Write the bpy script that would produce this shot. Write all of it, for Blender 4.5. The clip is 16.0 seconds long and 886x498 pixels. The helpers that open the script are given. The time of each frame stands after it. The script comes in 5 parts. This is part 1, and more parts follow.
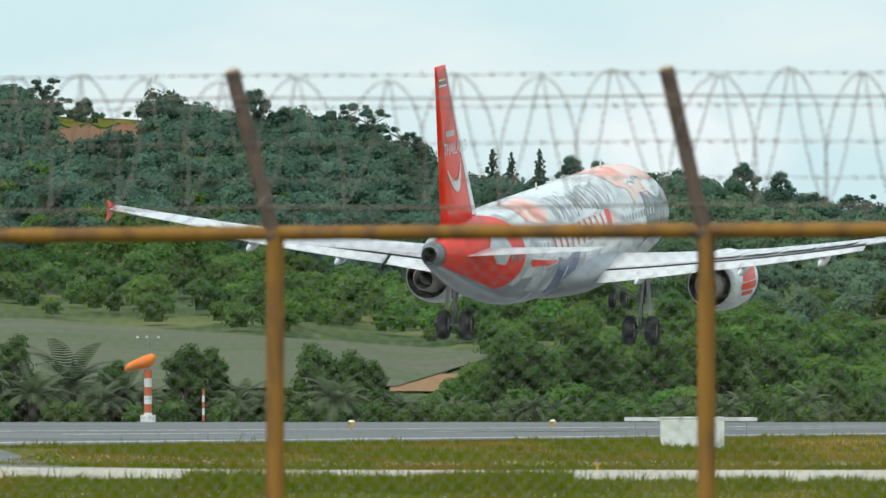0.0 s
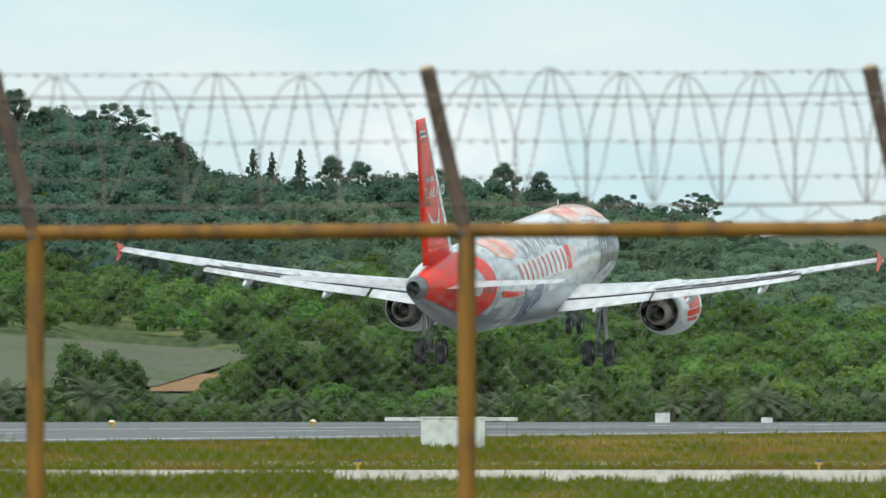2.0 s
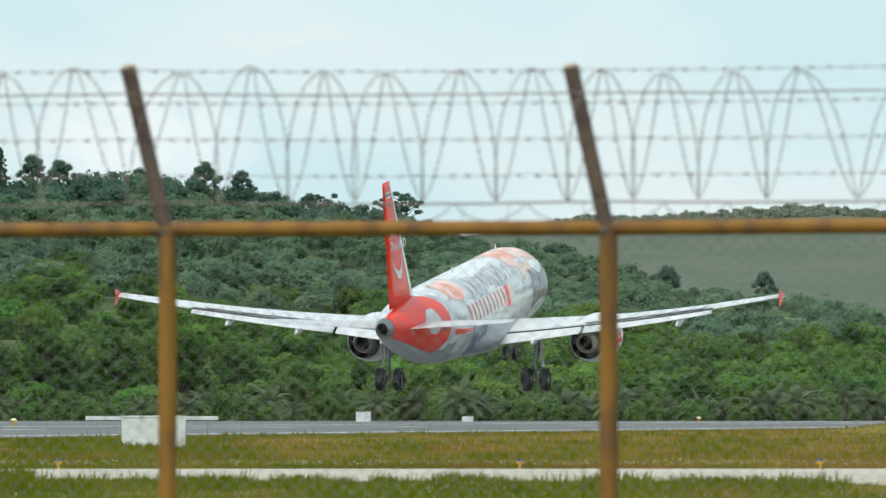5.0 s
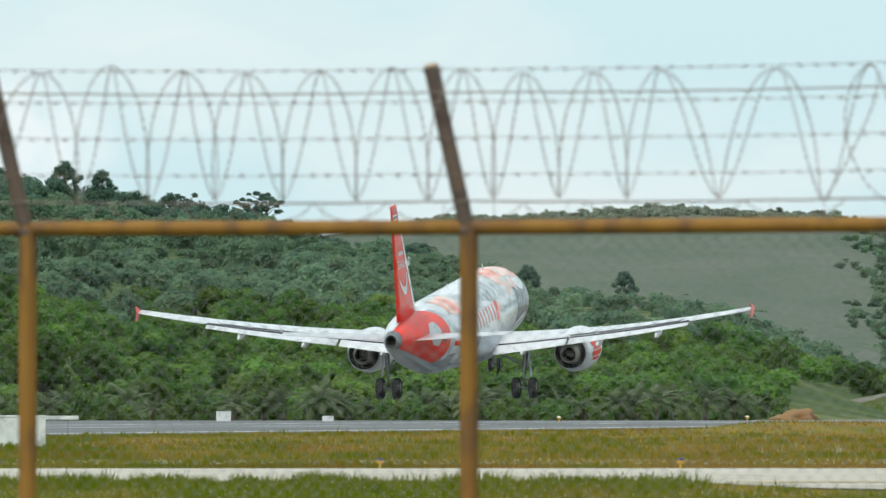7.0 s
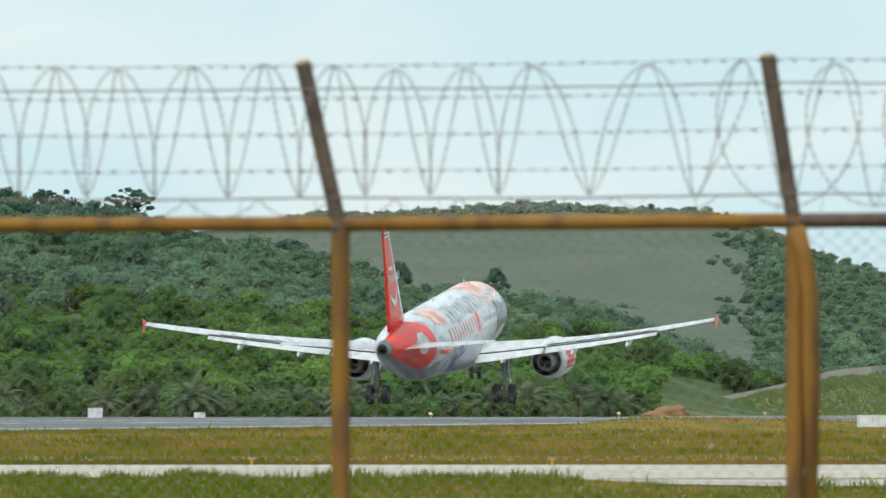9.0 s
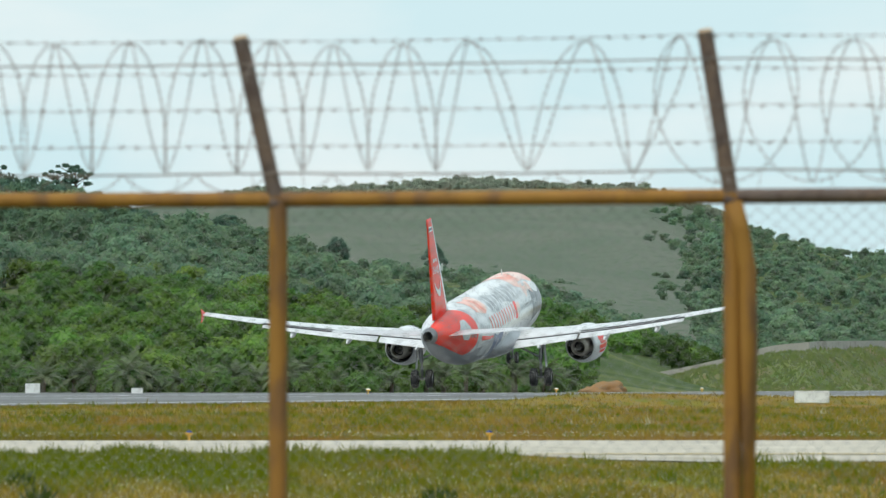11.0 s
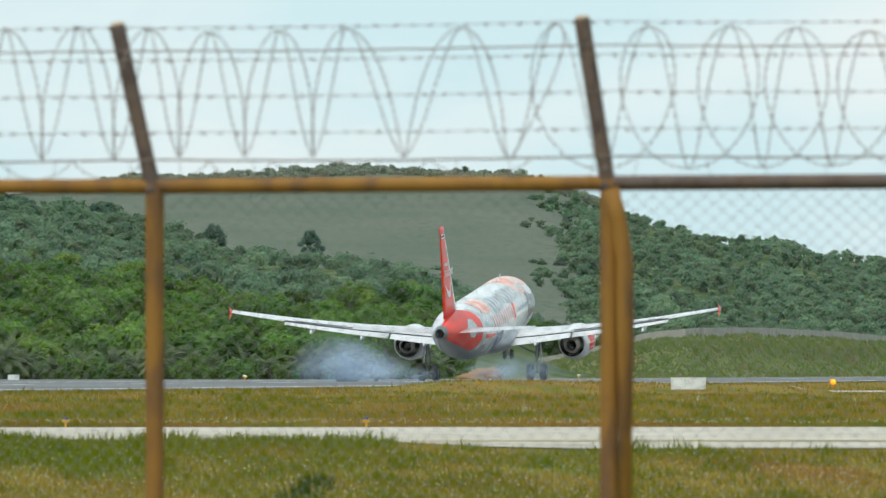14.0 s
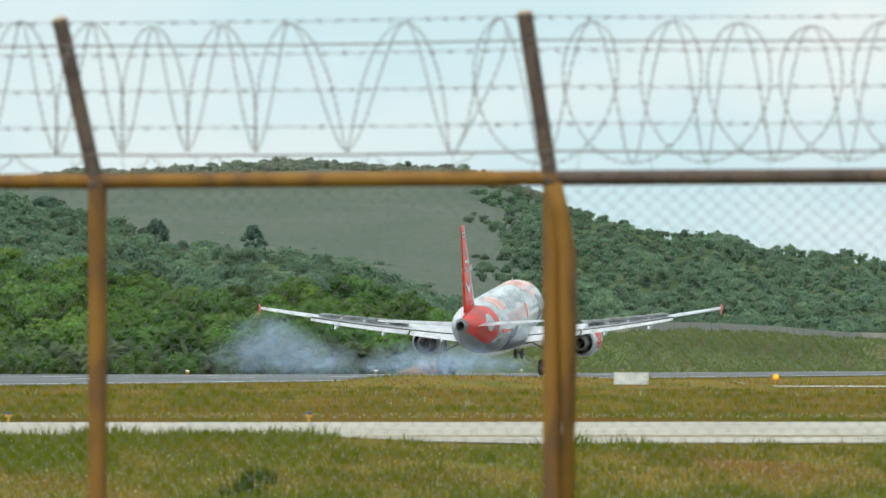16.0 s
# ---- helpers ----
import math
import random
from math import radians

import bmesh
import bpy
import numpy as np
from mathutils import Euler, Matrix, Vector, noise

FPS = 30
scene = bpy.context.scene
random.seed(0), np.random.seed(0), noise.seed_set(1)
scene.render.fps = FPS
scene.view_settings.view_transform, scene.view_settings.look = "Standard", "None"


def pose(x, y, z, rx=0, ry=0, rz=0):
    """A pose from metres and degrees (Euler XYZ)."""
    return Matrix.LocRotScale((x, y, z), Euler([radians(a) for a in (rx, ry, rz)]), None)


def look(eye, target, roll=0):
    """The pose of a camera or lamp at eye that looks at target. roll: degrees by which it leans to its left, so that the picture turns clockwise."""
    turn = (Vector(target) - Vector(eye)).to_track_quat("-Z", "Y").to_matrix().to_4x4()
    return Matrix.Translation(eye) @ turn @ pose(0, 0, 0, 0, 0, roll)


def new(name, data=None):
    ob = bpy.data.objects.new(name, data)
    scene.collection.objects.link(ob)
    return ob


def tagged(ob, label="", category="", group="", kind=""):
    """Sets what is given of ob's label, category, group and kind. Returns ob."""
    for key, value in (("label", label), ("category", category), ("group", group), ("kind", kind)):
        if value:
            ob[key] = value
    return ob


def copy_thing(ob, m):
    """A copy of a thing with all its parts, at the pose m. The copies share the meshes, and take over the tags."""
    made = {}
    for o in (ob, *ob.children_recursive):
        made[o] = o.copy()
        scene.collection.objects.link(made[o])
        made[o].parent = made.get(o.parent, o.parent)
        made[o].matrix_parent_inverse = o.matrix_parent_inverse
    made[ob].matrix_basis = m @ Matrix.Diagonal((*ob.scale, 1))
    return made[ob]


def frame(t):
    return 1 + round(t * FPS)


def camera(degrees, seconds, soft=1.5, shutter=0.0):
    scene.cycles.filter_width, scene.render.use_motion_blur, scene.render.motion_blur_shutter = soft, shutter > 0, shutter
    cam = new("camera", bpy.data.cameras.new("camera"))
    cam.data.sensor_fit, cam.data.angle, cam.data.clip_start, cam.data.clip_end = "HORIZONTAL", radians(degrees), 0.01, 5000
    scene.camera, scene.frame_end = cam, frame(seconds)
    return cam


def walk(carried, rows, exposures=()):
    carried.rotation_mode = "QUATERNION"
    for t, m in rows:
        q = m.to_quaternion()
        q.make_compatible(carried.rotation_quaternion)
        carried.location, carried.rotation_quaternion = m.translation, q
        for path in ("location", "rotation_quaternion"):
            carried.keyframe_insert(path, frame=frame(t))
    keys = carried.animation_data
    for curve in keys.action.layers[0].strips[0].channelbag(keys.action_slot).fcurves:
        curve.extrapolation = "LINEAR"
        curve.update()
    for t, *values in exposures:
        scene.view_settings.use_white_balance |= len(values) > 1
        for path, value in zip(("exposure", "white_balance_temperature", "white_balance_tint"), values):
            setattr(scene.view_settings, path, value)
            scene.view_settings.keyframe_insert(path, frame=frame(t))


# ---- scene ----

# Bearings: az and el count in 1/20 milliradian, az to the right of the due-ahead axis + 784, el down from the horizon at 733.
EYE, K, AX0, EL0 = 1.6, 20000.0, 784.0, 733.0


def far(az, el, d):
    """The place d metres ahead, seen from the eye at that bearing."""
    return Vector(((az - AX0) / K * d, d, EYE - (el - EL0) / K * d))


# ---- camera: stands still on its tripod and pans right, with a long lens ----
cam = camera(math.degrees(2 * math.atan(784 / K)), 16.0, soft=1.4)
PAN = [  # seconds, pan, tilt in the same units
    (0.0, 0, 0), (0.5, 114, 0), (1.0, 214, 0), (1.5, 322, 0), (2.0, 424, 0), (2.5, 511, 2), (3.0, 603, 4), (3.5, 704, 4.5),
    (4.0, 795, 3), (4.5, 875, 2), (5.0, 954, 2), (5.2, 986, 2), (7.3, 1232, 2.5), (7.5, 1252, 2.5), (8.0, 1304, 7), (8.5, 1372, 9),
    (9.0, 1430, 9), (11.5, 1566, 64), (12.0, 1601, 71), (12.5, 1647, 72.5), (13.0, 1690, 72), (13.5, 1730, 73),
    (14.0, 1761, 75.5), (14.5, 1779, 78), (15.0, 1796, 77), (15.5, 1827, 79), (16.0, 1863, 84.5),
]
walk(cam, [(t, pose(0, 0, EYE, 90 + math.degrees(math.atan((292 - e) / K)), 0, -math.degrees(math.atan(a / K)))) for t, a, e in PAN])
cam.data.dof.use_dof = True
cam.data.dof.focus_distance = 640.0
cam.data.dof.aperture_fstop = 12.0

# ---- light: bright overcast, a wide soft sun high behind the camera's left shoulder ----
world = bpy.data.worlds.new("sky")
scene.world = world
world.use_nodes = True
wn, wl = world.node_tree.nodes, world.node_tree.links
wn.clear()
w_out, w_bg = wn.new("ShaderNodeOutputWorld"), wn.new("ShaderNodeBackground")
w_sky, w_co, w_map = wn.new("ShaderNodeTexSky"), wn.new("ShaderNodeTexCoord"), wn.new("ShaderNodeMapping")
w_noise, w_ramp, w_mix, w_gain = wn.new("ShaderNodeTexNoise"), wn.new("ShaderNodeValToRGB"), wn.new("ShaderNodeMix"), wn.new("ShaderNodeVectorMath")
SUN_EL, SUN_AZ = 58.0, 215.0
w_sky.sky_type, w_sky.sun_disc = "NISHITA", False
w_sky.sun_elevation, w_sky.sun_rotation = radians(SUN_EL), radians(SUN_AZ)
w_gain.operation = "SCALE"
w_gain.inputs["Scale"].default_value = 0.1
w_map.inputs["Scale"].default_value = (9, 9, 26)
w_noise.inputs["Scale"].default_value, w_noise.inputs["Detail"].default_value, w_noise.inputs["Roughness"].default_value = 2.1, 5, 0.5
w_ramp.color_ramp.elements[0].position, w_ramp.color_ramp.elements[0].color = 0.42, (0.63, 0.845, 0.905, 1)
w_ramp.color_ramp.elements[1].position, w_ramp.color_ramp.elements[1].color = 0.66, (0.84, 0.925, 0.935, 1)
w_mix.data_type = "RGBA"
w_mix.inputs["Factor"].default_value = 0.88
wl.new(w_co.outputs["Generated"], w_map.inputs["Vector"])
wl.new(w_map.outputs["Vector"], w_noise.inputs["Vector"])
wl.new(w_noise.outputs["Fac"], w_ramp.inputs["Fac"])
wl.new(w_sky.outputs["Color"], w_gain.inputs[0])
wl.new(w_gain.outputs["Vector"], w_mix.inputs["A"])
wl.new(w_ramp.outputs["Color"], w_mix.inputs["B"])
w_cm, w_cg, w_cn, w_cf, w_cx = (wn.new("ShaderNode" + k) for k in ("Mapping", "TexGradient", "TexNoise", "MapRange", "Mix"))   # a soft white cumulus over the ridge
w_cm.vector_type = "TEXTURE"
w_cm.inputs["Location"].default_value, w_cm.inputs["Scale"].default_value = (0.0208, 1.0, 0.0236), (0.0135, 1.0, 0.0075)
w_cg.gradient_type = "SPHERICAL"
w_cn.inputs["Scale"].default_value, w_cn.inputs["Detail"].default_value = 260.0, 5
w_cadd = wn.new("ShaderNodeMath")
w_cadd.operation = "MULTIPLY"
w_cf.inputs["From Min"].default_value, w_cf.inputs["From Max"].default_value, w_cf.inputs["To Max"].default_value = 0.06, 0.34, 0.6
w_cx.data_type = "RGBA"
w_cx.inputs["B"].default_value = (0.93, 0.955, 0.955, 1)
wl.new(w_co.outputs["Generated"], w_cm.inputs["Vector"])
wl.new(w_cm.outputs["Vector"], w_cg.inputs["Vector"])
wl.new(w_co.outputs["Generated"], w_cn.inputs["Vector"])
wl.new(w_cg.outputs["Fac"], w_cadd.inputs[0])
wl.new(w_cn.outputs["Fac"], w_cadd.inputs[1])
wl.new(w_cadd.outputs[0], w_cf.inputs["Value"])
wl.new(w_cf.outputs["Result"], w_cx.inputs["Factor"])
wl.new(w_mix.outputs["Result"], w_cx.inputs["A"])
wl.new(w_cx.outputs["Result"], w_bg.inputs["Color"])
wl.new(w_bg.outputs["Background"], w_out.inputs["Surface"])
w_bg.inputs["Strength"].default_value = 1.04

sun = new("sun", bpy.data.lights.new("sun", "SUN"))
sun.data.energy, sun.data.angle, sun.data.color = 2.0, radians(14), (1.0, 0.96, 0.9)
_a, _e = radians(SUN_AZ), radians(SUN_EL)
sun.matrix_world = look(Vector((math.sin(_a) * math.cos(_e), math.cos(_a) * math.cos(_e), math.sin(_e))) * 100, (0, 0, 0))
scene.view_settings.exposure = 0.0


# ---- materials ----
def material(name, base, other=None, rough=0.6, metal=0.0, scale=1.0, detail=4, bump=0.0, bump_scale=None, vary=0.0, spec=0.5,
             stretch=(1, 1, 1), coat=0.0, lo=0.4, hi=0.62, emit=None, wear=None, coords="Object", leaf=0.0, dry=0.0, crowns=0.0, scar=None):
    """Principled surface: two tones mixed by noise, optional second-scale wear, bump, and random tone per object and island."""
    m = bpy.data.materials.new(name)
    m.use_nodes = True
    n, l = m.node_tree.nodes, m.node_tree.links
    b = n["Principled BSDF"]
    b.inputs["Roughness"].default_value, b.inputs["Metallic"].default_value = rough, metal
    b.inputs["Specular IOR Level"].default_value, b.inputs["Coat Weight"].default_value = spec, coat
    co, mp = n.new("ShaderNodeTexCoord"), n.new("ShaderNodeMapping")
    mp.inputs["Scale"].default_value = stretch
    l.new(co.outputs[coords], mp.inputs["Vector"])
    tex = n.new("ShaderNodeTexNoise")
    tex.inputs["Scale"].default_value, tex.inputs["Detail"].default_value, tex.inputs["Roughness"].default_value = scale, detail, 0.6
    l.new(mp.outputs["Vector"], tex.inputs["Vector"])
    ramp = n.new("ShaderNodeValToRGB")
    ramp.color_ramp.elements[0].position, ramp.color_ramp.elements[0].color = lo, (*base, 1)
    ramp.color_ramp.elements[1].position, ramp.color_ramp.elements[1].color = hi, (*(other or base), 1)
    fac = tex.outputs["Fac"]
    if dry:   # the grass grows drier towards the right of the airfield
        sep, mr0, ad = n.new("ShaderNodeSeparateXYZ"), n.new("ShaderNodeMapRange"), n.new("ShaderNodeMath")
        l.new(co.outputs[coords], sep.inputs["Vector"])
        l.new(sep.outputs["X"], mr0.inputs["Value"])
        mr0.inputs["From Min"].default_value, mr0.inputs["From Max"].default_value = 0.0, 20.0
        mr0.inputs["To Min"].default_value, mr0.inputs["To Max"].default_value = -dry * 0.55, dry * 0.6
        l.new(fac, ad.inputs[0])
        l.new(mr0.outputs["Result"], ad.inputs[1])
        fac = ad.outputs[0]
    l.new(fac, ramp.inputs["Fac"])
    out = ramp.outputs["Color"]
    if wear:
        colour, wscale, amount = wear
        t2, r2, mx = n.new("ShaderNodeTexNoise"), n.new("ShaderNodeValToRGB"), n.new("ShaderNodeMix")
        t2.inputs["Scale"].default_value, t2.inputs["Detail"].default_value = wscale, 6
        l.new(mp.outputs["Vector"], t2.inputs["Vector"])
        r2.color_ramp.elements[0].position, r2.color_ramp.elements[1].position = 0.62 - amount * 0.3, 0.72 - amount * 0.2
        l.new(t2.outputs["Fac"], r2.inputs["Fac"])
        mx.data_type = "RGBA"
        l.new(r2.outputs["Color"], mx.inputs["Factor"])
        l.new(out, mx.inputs["A"])
        mx.inputs["B"].default_value = (*colour, 1)
        out = mx.outputs["Result"]
    if scar:   # a third tone in long patches
        colour, sscale, amount, flatten = scar
        m4, t4, r4, x4 = n.new("ShaderNodeMapping"), n.new("ShaderNodeTexNoise"), n.new("ShaderNodeMapRange"), n.new("ShaderNodeMix")
        m4.inputs["Scale"].default_value, m4.inputs["Location"].default_value = flatten, (31, 7, 3)
        l.new(co.outputs[coords], m4.inputs["Vector"])
        l.new(m4.outputs["Vector"], t4.inputs["Vector"])
        t4.inputs["Scale"].default_value, t4.inputs["Detail"].default_value = sscale, 5
        l.new(t4.outputs["Fac"], r4.inputs["Value"])
        r4.inputs["From Min"].default_value, r4.inputs["From Max"].default_value, r4.inputs["To Max"].default_value = 0.50, 0.66, amount
        x4.data_type = "RGBA"
        l.new(r4.outputs["Result"], x4.inputs["Factor"])
        l.new(out, x4.inputs["A"])
        x4.inputs["B"].default_value = (*colour, 1)
        out = x4.outputs["Result"]
    if crowns:   # each crown in the wood has its own tone and hue
        at, mv, mh, hc, sx = n.new("ShaderNodeAttribute"), n.new("ShaderNodeMapRange"), n.new("ShaderNodeMapRange"), n.new("ShaderNodeHueSaturation"), n.new("ShaderNodeSeparateXYZ")
        at.attribute_name = "crown_tone"
        l.new(at.outputs["Vector"], sx.inputs["Vector"])
        for node, axis, lo2, hi2, target in ((mv, "X", 1 - crowns, 1 + crowns, "Value"), (mh, "Y", 0.5 - 0.05 * crowns, 0.5 + 0.05 * crowns, "Hue")):
            node.inputs["From Min"].default_value, node.inputs["From Max"].default_value = -1.0, 1.0
            node.inputs["To Min"].default_value, node.inputs["To Max"].default_value = lo2, hi2
            l.new(sx.outputs[axis], node.inputs["Value"])
            l.new(node.outputs["Result"], hc.inputs[target])
        l.new(out, hc.inputs["Color"])
        out = hc.outputs["Color"]
    if vary:
        ob, geo, add, mr, hs = n.new("ShaderNodeObjectInfo"), n.new("ShaderNodeNewGeometry"), n.new("ShaderNodeMath"), n.new("ShaderNodeMapRange"), n.new("ShaderNodeHueSaturation")
        l.new(ob.outputs["Random"], add.inputs[0])
        l.new(geo.outputs["Random Per Island"], add.inputs[1])
        l.new(add.outputs[0], mr.inputs["Value"])
        mr.inputs["From Max"].default_value = 2.0
        mr.inputs["To Min"].default_value, mr.inputs["To Max"].default_value = 1 - vary, 1 + vary
        l.new(mr.outputs["Result"], hs.inputs["Value"])
        l.new(out, hs.inputs["Color"])
        out = hs.outputs["Color"]
    l.new(out, b.inputs["Base Color"])
    if bump:
        t3, bp = n.new("ShaderNodeTexNoise"), n.new("ShaderNodeBump")
        t3.inputs["Scale"].default_value, t3.inputs["Detail"].default_value = bump_scale or scale * 4, 5
        l.new(mp.outputs["Vector"], t3.inputs["Vector"])
        l.new(t3.outputs["Fac"], bp.inputs["Height"])
        bp.inputs["Strength"].default_value = bump
        l.new(bp.outputs["Normal"], b.inputs["Normal"])
    if leaf:   # light that passes through the leaves
        tr, ms = n.new("ShaderNodeBsdfTranslucent"), n.new("ShaderNodeMixShader")
        l.new(out, tr.inputs["Color"])
        ms.inputs["Fac"].default_value = leaf
        l.new(b.outputs["BSDF"], ms.inputs[1])
        l.new(tr.outputs["BSDF"], ms.inputs[2])
        l.new(ms.outputs["Shader"], n["Material Output"].inputs["Surface"])
    if emit:
        b.inputs["Emission Color"].default_value, b.inputs["Emission Strength"].default_value = (*emit[0], 1), emit[1]
    return m


M_GRASS = material("grass_ground", (0.085, 0.112, 0.008), (0.24, 0.165, 0.03), 0.95, scale=0.5, detail=7, bump=0.6, bump_scale=3, spec=0.05,
                   stretch=(1, 0.12, 1), wear=((0.13, 0.165, 0.02), 1.2, 0.3), dry=0.16, lo=0.40, hi=0.6, scar=((0.25, 0.115, 0.03), 0.35, 0.6, (1, 0.16, 1)))
M_BLADE = material("grass_blade", (0.138, 0.16, 0.008), (0.30, 0.215, 0.045), 0.9, scale=0.5, detail=7, vary=0.5, spec=0.05, stretch=(1, 0.12, 1), leaf=0.25, dry=0.14, lo=0.42, hi=0.62,
                   scar=((0.27, 0.13, 0.035), 0.35, 0.55, (1, 0.16, 1)))
M_TUFT = material("green_tuft_blade", (0.13, 0.168, 0.008), (0.215, 0.225, 0.025), 0.9, scale=0.9, detail=4, vary=0.45, spec=0.05, leaf=0.35)
M_WEED = material("dark_weed_leaves", (0.04, 0.07, 0.012), (0.07, 0.1, 0.02), 0.9, scale=3, vary=0.4, spec=0.05, leaf=0.2)
M_TAXI_LINE = material("faded_yellow_line", (0.56, 0.42, 0.16), (0.5, 0.42, 0.28), 0.9, scale=0.8)
M_ASPHALT = material("runway_asphalt", (0.15, 0.153, 0.153), (0.21, 0.212, 0.21), 0.85, scale=0.08, bump=0.2, bump_scale=8, stretch=(0.3, 1, 1), spec=0.2,
                     wear=((0.1, 0.1, 0.1), 0.05, 0.3))
M_CONCRETE = material("taxiway_concrete", (0.47, 0.42, 0.34), (0.56, 0.51, 0.42), 0.9, scale=0.3, bump=0.2, bump_scale=6, wear=((0.36, 0.32, 0.24), 0.8, 0.35))
M_PAINT = material("runway_paint", (0.85, 0.86, 0.86), (0.72, 0.74, 0.74), 0.7, scale=0.6)
M_HILL = material("hill_soil", (0.045, 0.075, 0.024), (0.10, 0.13, 0.042), 0.95, scale=0.06, detail=8, bump=0.7, bump_scale=0.8, spec=0.1, wear=((0.15, 0.165, 0.06), 0.03, 0.2))
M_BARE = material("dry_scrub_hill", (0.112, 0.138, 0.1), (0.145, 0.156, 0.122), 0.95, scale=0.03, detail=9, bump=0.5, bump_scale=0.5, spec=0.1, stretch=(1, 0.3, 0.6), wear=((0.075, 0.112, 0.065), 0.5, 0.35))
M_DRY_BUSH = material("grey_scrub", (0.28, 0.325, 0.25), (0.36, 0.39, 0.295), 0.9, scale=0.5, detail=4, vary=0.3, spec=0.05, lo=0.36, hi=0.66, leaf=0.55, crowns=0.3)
# darker, bluer copy of the hill leaves: shade and haze put into the colour
M_LEAF_SHADE_HAZE = material("shade_haze_leaves", (0.108, 0.195, 0.152), (0.158, 0.245, 0.165), 0.85, scale=0.25, detail=3, vary=0.25, spec=0.04, lo=0.36, hi=0.66, leaf=0.55, crowns=0.38)
M_FIELD = material("pineapple_rows", (0.105, 0.118, 0.072), (0.15, 0.155, 0.102), 0.95, scale=0.5, detail=5, bump=0.25, bump_scale=1.2, spec=0.1, stretch=(0.06, 0.35, 1), lo=0.32, hi=0.68, wear=((0.095, 0.128, 0.058), 0.1, 0.35))
M_SOIL = material("orange_soil", (0.33, 0.2, 0.095), (0.26, 0.145, 0.068), 0.95, scale=0.3, detail=6, bump=0.5, bump_scale=1, spec=0.1)
M_LEAF = material("forest_leaves", (0.084, 0.163, 0.05), (0.144, 0.226, 0.067), 0.8, scale=0.35, detail=3, vary=0.35, spec=0.04, lo=0.36, hi=0.66, leaf=0.5, crowns=0.42)
# haze is put into this leaf colour, paler and bluer than the near leaves
M_LEAF_HAZED = material("hazed_hill_leaves", (0.142, 0.235, 0.158), (0.208, 0.295, 0.17), 0.85, scale=0.25, detail=3, vary=0.22, spec=0.04, lo=0.36, hi=0.66, leaf=0.55, crowns=0.36)
M_LEAF_BRIGHT = material("young_leaves", (0.096, 0.193, 0.044), (0.16, 0.258, 0.06), 0.8, scale=0.4, detail=3, vary=0.35, spec=0.04, lo=0.36, hi=0.66, leaf=0.5, crowns=0.42)
M_PALM = material("palm_fronds", (0.10, 0.145, 0.07), (0.18, 0.21, 0.11), 0.6, scale=0.6, vary=0.4, spec=0.3, leaf=0.3)
M_BARK = material("bark", (0.11, 0.09, 0.07), (0.2, 0.17, 0.13), 0.95, scale=2, bump=0.6)
M_POST = material("yellow_post_paint", (0.325, 0.16, 0.03), (0.265, 0.125, 0.026), 0.7, scale=3, bump=0.15, stretch=(1, 1, 0.3), wear=((0.18, 0.092, 0.038), 6, 0.4), spec=0.3)
M_RUST = material("rusty_arm_paint", (0.118, 0.085, 0.072), (0.155, 0.1, 0.07), 0.75, scale=4, bump=0.2, wear=((0.08, 0.052, 0.044), 9, 0.4))
M_WIRE = material("rusty_wire", (0.2, 0.18, 0.17), (0.27, 0.21, 0.18), 0.75, scale=6, spec=0.2)
M_MESH = material("galvanised_wire", (0.24, 0.25, 0.26), (0.32, 0.31, 0.3), 0.6, scale=6, spec=0.2)
M_CAP = material("bare_pipe_end", (0.5, 0.38, 0.25), (0.4, 0.28, 0.18), 0.7, scale=8)
M_WHITE = material("aircraft_white", (0.80, 0.81, 0.82), (0.75, 0.76, 0.78), 0.3, scale=0.6, coat=0.3, wear=((0.66, 0.68, 0.70), 2.5, 0.25))
M_FUSE = material("fuselage_artwork_paint", (0.82, 0.83, 0.83), (0.5, 0.52, 0.54), 0.3, scale=0.5, detail=7, coat=0.3, lo=0.48, hi=0.68, stretch=(1, 0.5, 1.3), wear=((0.36, 0.38, 0.40), 1.4, 0.2))
M_WING = material("wing_grey_paint", (0.66, 0.67, 0.68), (0.73, 0.74, 0.75), 0.35, scale=0.9, coat=0.2, stretch=(1, 0.3, 1), wear=((0.5, 0.51, 0.52), 1.8, 0.25))
M_RED = material("livery_red", (0.95, 0.036, 0.008), (0.90, 0.03, 0.008), 0.4, scale=0.8, spec=0.12, coat=0.35)
M_PALERED = material("livery_salmon", (0.82, 0.30, 0.22), (0.84, 0.66, 0.60), 0.4, scale=0.9, detail=5, spec=0.3, lo=0.36, hi=0.6)
M_FADED = material("livery_faded_red", (0.78, 0.16, 0.1), (0.8, 0.32, 0.24), 0.45, scale=1.5, spec=0.25)
M_SILVER = material("livery_silver", (0.5, 0.52, 0.54), (0.6, 0.61, 0.63), 0.35, scale=1.2, coat=0.2)
M_CLIFF = material("red_cliff_earth", (0.26, 0.12, 0.07), (0.2, 0.09, 0.05), 0.95, scale=0.15, detail=7, bump=0.6, bump_scale=0.6, spec=0.1, wear=((0.14, 0.13, 0.06), 0.12, 0.4))
M_BELLY = material("belly_grey", (0.27, 0.28, 0.3), (0.36, 0.37, 0.39), 0.35, scale=0.8, detail=6, coat=0.2, stretch=(1, 0.4, 1))
M_GREY = material("livery_grey", (0.3, 0.32, 0.34), (0.66, 0.68, 0.69), 0.35, scale=0.9, detail=7, coat=0.3, lo=0.38, hi=0.58)
M_DARK = material("livery_charcoal", (0.1, 0.11, 0.13), (0.26, 0.28, 0.3), 0.4, scale=1.6, detail=6, coat=0.3)
